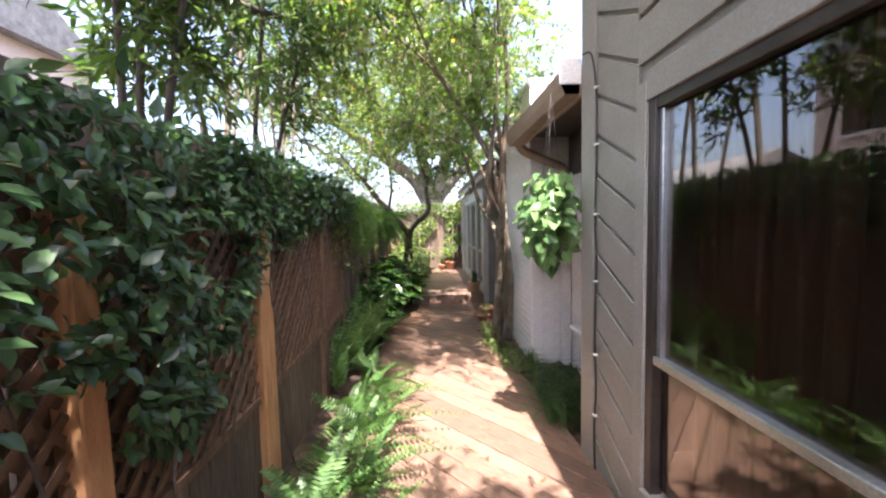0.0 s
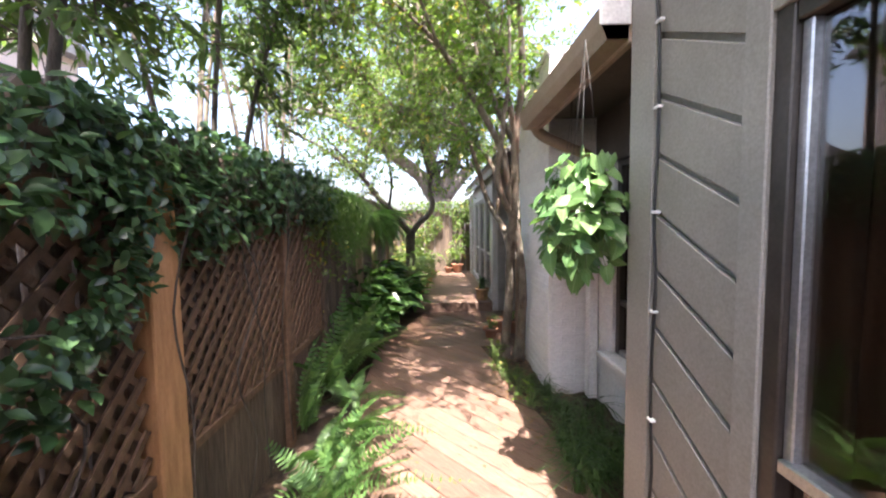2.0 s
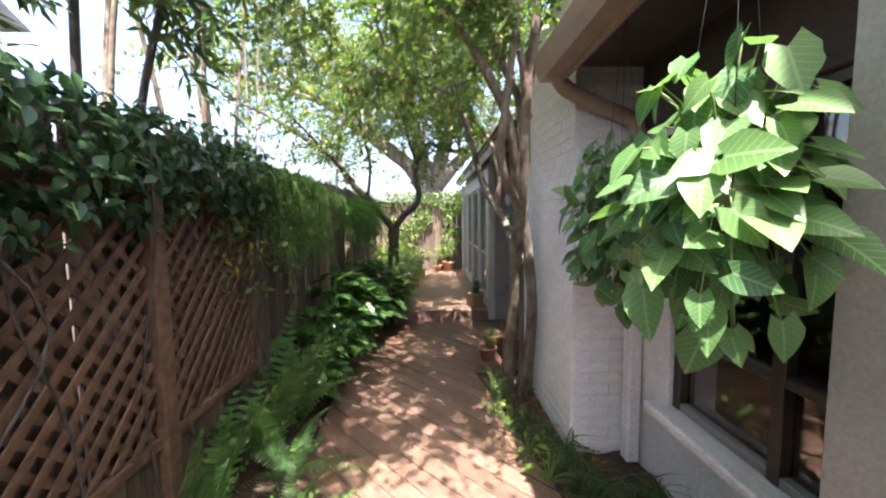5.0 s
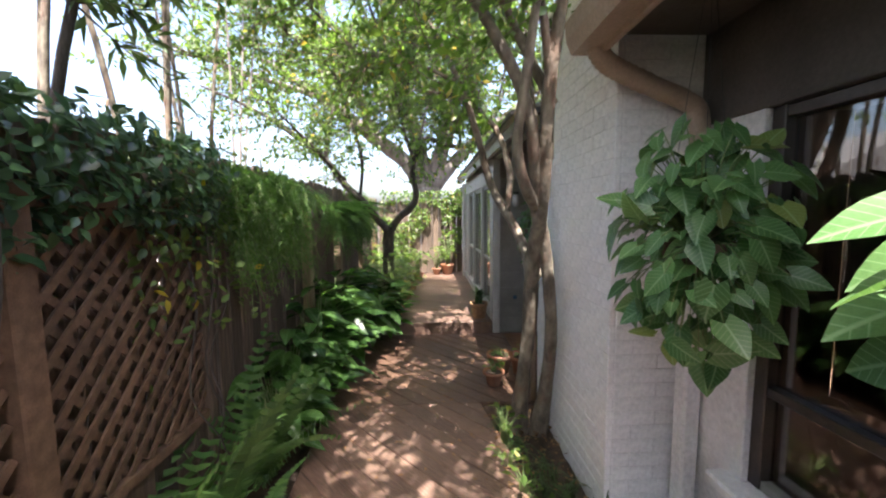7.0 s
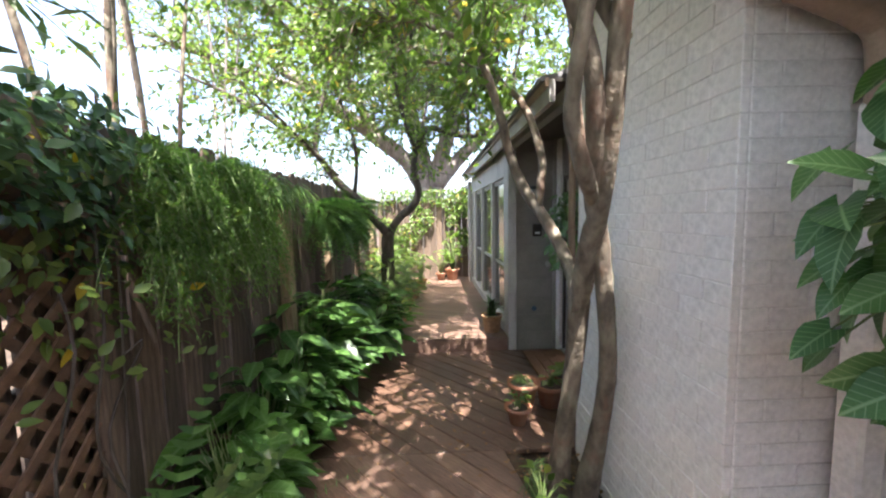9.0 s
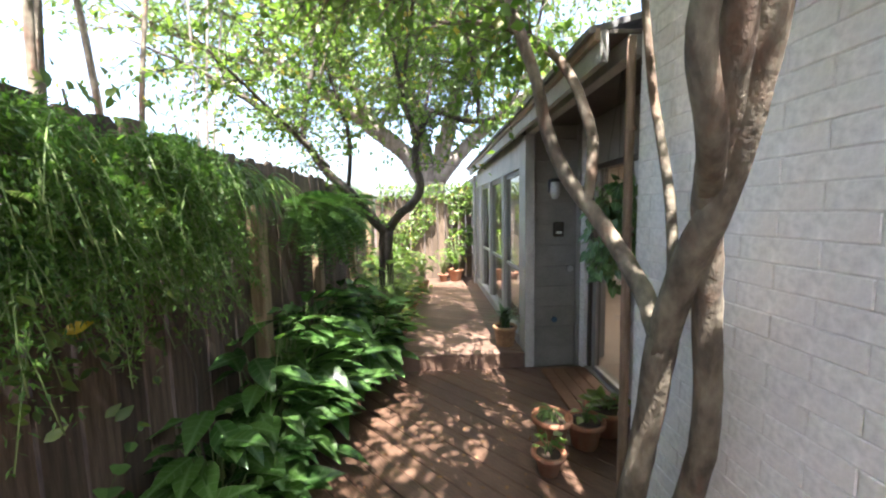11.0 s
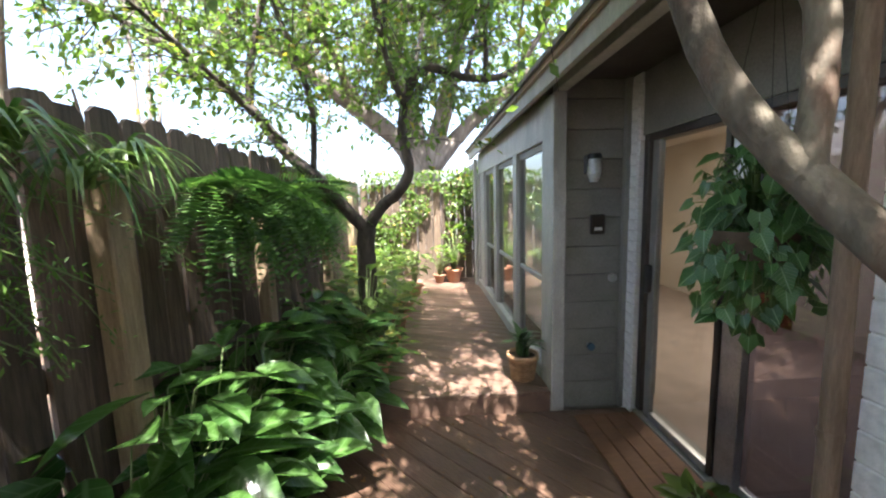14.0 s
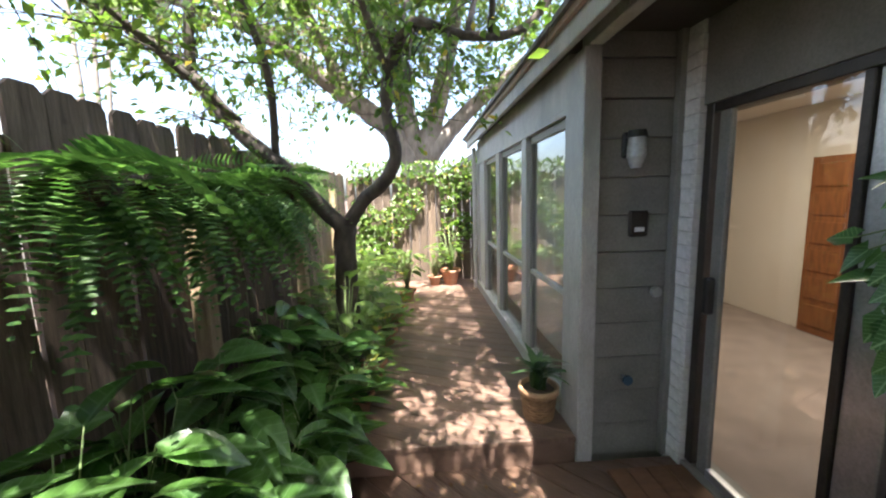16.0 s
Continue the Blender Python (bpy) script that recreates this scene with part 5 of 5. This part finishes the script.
# pots by the tree
flower_pot("terracotta pot with trailing grey-green plant", (1.70, 6.76, 0.006), 0.085, 0.125, 0.2)
tuft("potted_plant", "trailing grey-green plant in a terracotta pot", "plant", (1.70, 6.76, 0.185), 40, 0.2, STRAPS, 301, (0, 360), "", (0.0, 1.2))
flower_pot("terracotta pot holding a small leafy plant", (1.92, 6.72, 0.006), 0.085, 0.12, 0.19)
clump("potted_plant", "small dark leafy plant in a terracotta pot", "plant", (1.92, 6.72, 0.17), 14, 0.08, 0.12, 0.1, OVATE_LEAF, 302)
flower_pot("low terracotta pot beside the wooden pole", (2.14, 6.86, 0.006), 0.1, 0.14, 0.2)
clump("potted_plant", "dark rosette plant in a low terracotta pot", "plant", (2.14, 6.86, 0.18), 20, 0.12, 0.08, 0.12, OVATE_LEAF, 303)
flower_pot("small terracotta pot standing by the tree foot", (1.58, 6.46, 0.006), 0.06, 0.09, 0.14)
clump("potted_plant", "small pink-leaved plant in a terracotta pot", "plant", (1.58, 6.46, 0.12), 12, 0.08, 0.16, 0.08, OVATE_LEAF, 304)
clump("seedling", "bright green seedling at the foot of the tree", "seedling", (1.5, 5.55, -0.02), 18, 0.07, 0.3, 0.12, OVATE_LEAF, 305)

for i, (x, y) in enumerate(((1.52, 5.05), (1.6, 4.75), (1.47, 5.3), (1.66, 4.5))):
    clump("seedling", "low weedy seedling among dry leaves beside the deck", "seedling", (x, y, -0.03), 14, 0.06, 0.2, 0.12, OVATE_LEAF, 306 + i, "seedlings beside the deck")

# woven pot by the wing corner
wp = flower_pot("woven tan basket pot on the step edge", (1.68, 8.30, DECK2 + 0.006), 0.09, 0.115, 0.22, M_WICKER, "")
for i in range(9):
    z = 0.015 + 0.02 * i
    r = 0.092 + 0.025 * z / 0.2
    tubes("weave", [[(r * math.cos(a), r * math.sin(a), z + 0.004 * math.sin(8 * a + 3.14 * (i % 2)), 0.007) for a in np.linspace(0, 2 * math.pi, 33)]], M_WICKER, wp, sides=5)
WIDE = [strap_mesh(1, 0.09, u, 0) for u in (0.5, 0.8)]
for m in WIDE:
    m.materials.append(M_LEAF_SHRUB)
tuft("potted_plant", "dark strap-leaved plant in the woven pot", "plant", (1.68, 8.30, DECK2 + 0.2), 22, 0.4, WIDE, 311, (0, 360), "", (0.5, 3.5))

# pots on the upper deck
for i, (x, y, s) in enumerate(((1.42, 12.25, 1.25), (1.15, 12.2, 0.8), (0.72, 11.3, 0.9), (0.62, 10.4, 0.85), (0.56, 9.7, 0.8), (0.52, 9.0, 0.75), (0.48, 8.5, 0.7))):
    flower_pot("weathered terracotta pot on the upper deck", (x, y, DECK2 + 0.006), 0.085 * s, 0.125 * s, 0.2 * s)
    clump("potted_plant", "bright leafy plant in a terracotta pot on the deck", "plant", (x, y, DECK2 + 0.17 * s), 34 if i else 44, 0.15 if i < 3 else 0.1, 0.85 if i == 0 else (0.6 if i < 3 else 0.3), 0.26, OVATE_LEAF, 320 + i, "potted plants on the deck")
vine = [(rng.uniform(-0.2, 2.4), FAR_Y - 0.03 + rng.normal(0, 0.05), rng.uniform(0.5, 2.25)) for _ in range(4200)]
vine = [v for v in vine if noise.noise(Vector((v[0] * 2, v[2] * 2, 3))) > -0.25 + 0.5 * (v[2] < 1.4) * (0.75 < v[0] < 1.6) and (v[0] < 1.0 or v[0] > 1.3 or v[2] > 1.85)]
t = thing("fence_vine", "sunlit green vine covering the far fence", "climbing plant")
vine = np.array(vine)
foliage("foliage", vine, rng.normal(0, 0.6, (len(vine), 3)) + np.array([0, -0.3, -0.4]), rng.uniform(0.05, 0.1, len(vine)), OVATE, M_LEAF_TREE, t, up=(0, -1, 0.3), seed=340)
tubes("stem", [smooth_path([(x, FAR_Y, 0.1, 0.012), (x + 0.1, FAR_Y, 1.0, 0.01), (x - 0.05, FAR_Y - 0.02, 1.9, 0.005)], 4) for x in (0.1, 0.6, 1.5, 2.0)], M_TWIG, t, sides=5)


def hanging_plant(name, label, at, leaves, size, rad, mesh, seed, top, basket, low=1.0):
    """A hanging basket hidden in leaves: a ball of leaves that hang and face outwards, on wires from the eave."""
    rng = np.random.default_rng(seed)
    t = thing(name, label, "hanging plant", at=at)
    b = bmesh.new()
    bmesh.ops.create_uvsphere(b, u_segments=16, v_segments=10, radius=basket)
    bmesh.ops.delete(b, geom=[v for v in b.verts if v.co.z > 0.3 * basket], context="VERTS")
    part("basket", b, M_TWIG, t, "brown bark-lined basket", True)
    for k in range(3):
        a = 2 * math.pi * k / 3
        tubes("hanger", [[(basket * math.cos(a), basket * math.sin(a), 0.0, 0.0012), (0, 0, top - at[2], 0.0012)]], M_BLACK, t, sides=4)
    stalks = []
    for _ in range(leaves):
        v = rng.normal(0, 1, 3)
        v /= np.linalg.norm(v)
        p = v * np.array([rad[0], rad[1], rad[2] if v[2] > 0 else rad[2] * low]) * rng.uniform(0.35, 1.0)
        stalks.append([np.array([*(p * 0.25), 0.003]), np.array([*(p * 0.7 + np.array([0, 0, 0.03])), 0.0025]), np.array([*p, 0.002])])
        d = v * np.array([0.6, 0.6, 0.2]) + np.array([0, 0, -0.65]) + rng.normal(0, 0.42, 3)
        leaf_object("leaf", mesh, aim(p, d, v + np.array([-0.5, -0.4, 0.6]) + rng.normal(0, 0.25, 3), size * rng.uniform(0.6, 1.2)), t)
    tubes("stalk", stalks, M_STEM, t, sides=4)
    return t


hanging_plant("hanging_plant", "big-leaved pale green arrowhead plant hanging from the gutter", (1.59, 3.16, 1.66), 200, 0.098, (0.22, 0.17, 0.33), PALE_LEAF, 401, 2.47, 0.1)
hanging_plant("hanging_plant", "trailing veined arrowhead plant with yellowing lower leaves", (1.90, 4.2, 1.58), 340, 0.1, (0.29, 0.27, 0.45), ARROW_LEAF, 402, 2.54, 0.12)
hanging_plant("hanging_plant", "trailing ivy in a bark basket before the glass door", (2.06, 6.60, 1.52), 430, 0.07, (0.22, 0.26, 0.36), IVY_LEAF, 403, 2.5, 0.15, 1.1)

# fallen leaves and twigs
rng = np.random.default_rng(99)
n = 700
pts = np.column_stack([rng.uniform(0.3, 1.75, n), rng.uniform(2.0, 8.0, n), np.full(n, 0.006)])
pts2 = np.column_stack([rng.uniform(1.4, 2.2, 500), rng.uniform(4.6, 6.1, 500), np.full(500, 0.01)])
pts = np.vstack([pts[rng.uniform(0, 1, n) < 0.5], pts2[np.abs(pts2[:, 0] - 1.75) < 0.35]])
d = rng.normal(0, 1, (len(pts), 3))
d[:, 2] *= 0.15
litter = part_mesh("leaf_litter", foliage_mesh("leaf_litter", pts, d, np.tile([[0, 0, 1.0]], (len(pts), 1)), rng.uniform(0.02, 0.05, len(pts)), KITE), M_DRY)
tagged(litter, "dry brown fallen leaves scattered on deck and mulch", "leaf litter", kind="stuff")


# ---- pieces: deck planks, fence pickets, lattice, bricks ----
def clip_poly(pts, poly):
    """The part of a polygon inside a convex outline (both counterclockwise)."""
    n = len(poly)
    for i in range(n):
        a, c = poly[i], poly[(i + 1) % n]

        def side(p):
            return (c[0] - a[0]) * (p[1] - a[1]) - (c[1] - a[1]) * (p[0] - a[0])
        out = []
        for j in range(len(pts)):
            p, q = pts[j], pts[(j + 1) % len(pts)]
            sp, sq = side(p), side(q)
            if sp >= 0:
                out.append(p)
            if (sp >= 0) != (sq >= 0):
                f = sp / (sp - sq)
                out.append((p[0] + (q[0] - p[0]) * f, p[1] + (q[1] - p[1]) * f))
        pts = out
        if len(pts) < 3:
            return []
    return pts


def lay_deck(name, label, outline, angle, z, seed, wood=M_DECK):
    """Planks laid at an angle, each cut to the deck's outline."""
    rng = np.random.default_rng(seed)
    root = thing(name, label, "deck", kind="structure")
    d = (math.cos(radians(angle)), math.sin(radians(angle)))
    nrm = (-d[1], d[0])
    offs = [nrm[0] * x + nrm[1] * y for x, y in outline]
    for k in range(int(min(offs) / 0.139) - 1, int(max(offs) / 0.139) + 2):
        s = k * 0.139
        rect = [(nrm[0] * (s + w) + d[0] * l, nrm[1] * (s + w) + d[1] * l) for w, l in ((-0.0665, -30), (-0.0665, 30), (0.0665, 30), (0.0665, -30))]
        got = clip_poly(rect, outline)
        area = 0.5 * abs(sum(p[0] * q[1] - q[0] * p[1] for p, q in zip(got, got[1:] + got[:1]))) if got else 0
        if area < 0.002:
            continue
        cx, cy = sum(p[0] for p in got) / len(got), sum(p[1] for p in got) / len(got)
        turn = Matrix.Rotation(radians(-angle), 4, "Z")
        loc = [turn @ Vector((p[0] - cx, p[1] - cy, 0)) for p in got]
        b = bmesh.new()
        up = [b.verts.new((p.x, p.y, 0)) for p in loc]
        dn = [b.verts.new((p.x, p.y, -0.03)) for p in loc]
        b.faces.new(up)
        b.faces.new(dn[::-1])
        for i in range(len(up)):
            j = (i + 1) % len(up)
            b.faces.new((up[j], up[i], dn[i], dn[j]))
        bmesh.ops.recalc_face_normals(b, faces=b.faces)
        bmesh.ops.bevel(b, geom=[e for e in b.edges if all(v.co.z > -0.001 for v in e.verts)], offset=0.004, segments=1, affect="EDGES")
        ob = part("plank", b, wood, root)
        ob.matrix_basis = Matrix.Translation((cx, cy, z + rng.uniform(-0.002, 0.002))) @ Matrix.Rotation(radians(angle), 4, "Z")
    return root


lower = lay_deck("deck_lower", "weathered red-brown wooden deck laid diagonally", [(0.36, -2.0), (1.79, -2.0), (1.79, 3.05), (1.72, 4.2), (1.40, 6.13), (0.06, 6.13)], -47, 0.0, 5)
# added black slab below the planks: shade in the gaps, done as colour
block("gap_shade_slab", 0.42, 1.38, -2.0, STEP_Y, -0.14, -0.045, M_BLACK, lower)
# porch planks use the copy of the wood darkened for shade
porch = lay_deck("deck_porch", "wooden deck before the sliding door, coloured dark for shade", [(0.06, 6.131), (2.44, 6.131), (2.44, 8.065), (0.06, 8.065)], -47, 0.0, 6, M_DECKSHADE)
upper = lay_deck("deck_upper", "red-brown raised wooden deck beside the tall windows", [(0.40, STEP_Y), (1.84, STEP_Y), (1.84, FAR_Y), (0.30, FAR_Y)], -25, DECK2, 7)
block("riser", 0.40, 1.84, STEP_Y + 0.005, STEP_Y + 0.035, -0.02, DECK2 - 0.032, M_DECK, upper, "dark wooden step riser")
# black slab added here too, for the shade between the upper planks
block("gap_shade_slab", 0.42, 1.82, STEP_Y + 0.1, FAR_Y - 0.05, 0.02, DECK2 - 0.045, M_BLACK, upper)


def picket_mesh(high, seed, w=0.138):
    rng = np.random.default_rng(seed)
    b = bmesh.new()
    c = 0.03
    prof = [(-w / 2, 0), (w / 2, 0), (w / 2 + rng.uniform(-0.003, 0.002), high - c), (w / 2 - c, high), (-w / 2 + c, high + rng.uniform(-0.01, 0.005)), (-w / 2, high - c)]
    f = [b.verts.new((0.009, y, z)) for y, z in prof]
    k = [b.verts.new((-0.009, y, z)) for y, z in prof]
    b.faces.new(f)
    b.faces.new(k[::-1])
    for i in range(len(prof)):
        b.faces.new((f[i], k[i], k[(i + 1) % len(prof)], f[(i + 1) % len(prof)]))
    bmesh.ops.recalc_face_normals(b, faces=b.faces)
    me = bpy.data.meshes.new("picket")
    b.to_mesh(me)
    b.free()
    me.materials.append(M_FENCE)
    return me


def picket_fence(name, label, p0, p1, high, seed, facing):
    rng = np.random.default_rng(seed)
    root = thing(name, label, "fence", kind="structure")
    meshes = [picket_mesh(high, seed * 10 + k) for k in range(5)]
    p0, p1 = Vector(p0), Vector(p1)
    n = int((p1 - p0).length / 0.147)
    for i in range(n):
        p = p0 + (p1 - p0) * ((i + 0.5) / n)
        ob = new("picket", meshes[rng.integers(0, 5)])
        ob.parent = root
        ob.matrix_basis = Matrix.Translation(p + Vector((0, 0, rng.uniform(-0.03, 0.015)))) @ Matrix.Rotation(radians(facing) + rng.normal(0, 0.012), 4, "Z") @ Matrix.Rotation(rng.normal(0, 0.006), 4, "X")
    return root


fence = picket_fence("fence_left", "tall weathered brown dog-ear picket fence", (FENCE_X, -2.6, -0.08), (FENCE_X, FAR_Y, -0.08), 2.13, 3, 0)
for z in (0.35, 1.05, 1.78):
    block("rail", FENCE_X - 0.055, FENCE_X - 0.015, -2.6, FAR_Y, z, z + 0.09, M_FENCE, fence)
far_fence = picket_fence("fence_far", "sunlit brown picket fence at the end of the deck", (-0.3, FAR_Y + 0.05, -0.08), (3.2, FAR_Y + 0.05, -0.08), 2.1, 4, -90)
for y in (6.82, 8.15, 9.9, 11.5):
    block("post", FENCE_X + 0.012, FENCE_X + 0.10, y - 0.06, y + 0.06, -0.1, 1.78, M_OLDPOST, fence, "rough tan fence post", 0.008)

lattice = thing("lattice_screen", "brown diagonal wooden lattice fixed before the fence", "lattice")
LX, LZ0, LZ1 = FENCE_X + 0.055, 0.62, 1.72
for y in (0.46, 1.67, 2.85, 4.08):
    h = 0.085 if y == 2.85 else 0.045
    block("post", LX - 0.045, LX + 0.045, y - h, y + h, -0.1, 1.80, M_POST if y < 3.5 else M_LATTICE, lattice, "orange-brown cedar post" if y < 3.5 else "brown lattice post", 0.006)
block("post", LX - 0.04, LX + 0.03, 4.98, 5.05, -0.1, 1.80, M_FENCE, lattice, "weathered end post", 0.006)
block("rail", LX - 0.02, LX + 0.02, 0.5, 4.98, LZ0 - 0.05, LZ0, M_LATTICE, lattice)
block("rail", LX - 0.02, LX + 0.02, 0.5, 4.98, LZ1, LZ1 + 0.05, M_LATTICE, lattice)
for way in (1, -1):
    x = LX + (0.006 if way > 0 else -0.006)
    for a, c in ((0.51, 1.62), (1.72, 2.755), (2.945, 4.03), (4.13, 4.97)):
        s = a - (LZ1 - LZ0)
        while s < c:
            y0, y1 = max(a, s), min(c, s + LZ1 - LZ0)
            if y1 - y0 > 0.03:
                z0, z1 = LZ0 + (y0 - s), LZ0 + (y1 - s)
                if way < 0:
                    z0, z1 = LZ0 + LZ1 - z0, LZ0 + LZ1 - z1
                l = math.hypot(y1 - y0, z1 - z0)
                b = bmesh.new()
                box(b, -0.005, 0.005, 0, l, -0.0145, 0.0145, 0.0)
                ob = part("slat", b, M_LATTICE, lattice)
                ob.matrix_basis = Matrix.Translation((x, y0, z0)) @ Matrix.Rotation(math.atan2(z1 - z0, y1 - y0), 4, "X")
            s += 0.108
lower_boards = thing("fence_skirt", "dark vertical boards below the lattice", "fence boards")
for i in range(31):
    y = 0.52 + 0.145 * i
    block("board", LX - 0.02, LX - 0.002, y, y + 0.14, -0.08, LZ0 - 0.052, M_FENCE, lower_boards, "", 0.003)


def brick_mesh(lx, ly, lz):
    b = bmesh.new()
    box(b, -lx / 2, lx / 2, -ly / 2, ly / 2, -lz / 2, lz / 2, 0.003)
    me = bpy.data.meshes.new("brick")
    b.to_mesh(me)
    b.free()
    me.materials.append(M_BRICK)
    return me


COURSE, LONG = 0.079, 0.262
rng = np.random.default_rng(77)
side_mesh, side_half = brick_mesh(0.03, LONG - 0.005, COURSE - 0.004), brick_mesh(0.03, LONG / 2 - 0.005, COURSE - 0.004)
front_mesh = {}
z, row = -0.02, 0
while z < CH_TOP - 0.04:
    y = CH_Y0 + (LONG / 2 if row % 2 else 0.0)
    if row % 2:
        ob = new("brick", side_half)
        ob.parent = chimney
        ob.location = (CH_X + 0.016, CH_Y0 + LONG / 4, z + COURSE / 2)
    while y + LONG < CH_Y1 + 0.001:
        ob = new("brick", side_mesh)
        ob.parent = chimney
        ob.location = (CH_X + 0.016 + rng.uniform(-0.0015, 0.0015), y + LONG / 2, z + COURSE / 2)
        y += LONG
    if CH_Y1 - y > 0.02:
        w = round(CH_Y1 - y, 3)
        if ("s", w) not in front_mesh:
            front_mesh[("s", w)] = brick_mesh(0.03, w - 0.005, COURSE - 0.004)
        ob = new("brick", front_mesh[("s", w)])
        ob.parent = chimney
        ob.location = (CH_X + 0.016, y + w / 2, z + COURSE / 2)
    x, cut = CH_X + 0.034, (0.10 if row % 2 == 0 else 0.10 + LONG / 2)
    xe = CH_X + 0.46
    while x < xe - 0.03:
        w = round(min(cut, xe - x), 3)
        if w > 0.03:
            if ("f", w) not in front_mesh:
                front_mesh[("f", w)] = brick_mesh(w - 0.005, 0.03, COURSE - 0.004)
            ob = new("brick", front_mesh[("f", w)])
            ob.parent = chimney
            ob.location = (x + w / 2, CH_Y0 + 0.016 + rng.uniform(-0.001, 0.001), z + COURSE / 2)
        x += w
        cut = LONG
    z += COURSE
    row += 1
z, row = -0.1, 0
while z < 2.42:
    w = 0.155
    if "p" not in front_mesh:
        front_mesh["p"] = brick_mesh(w, 0.148, COURSE - 0.004)
    ob = new("brick", front_mesh["p"])
    ob.parent = pilaster
    ob.location = (2.52 - 0.008 + rng.uniform(-0.002, 0.002), 8.062, z + COURSE / 2)
    z += COURSE
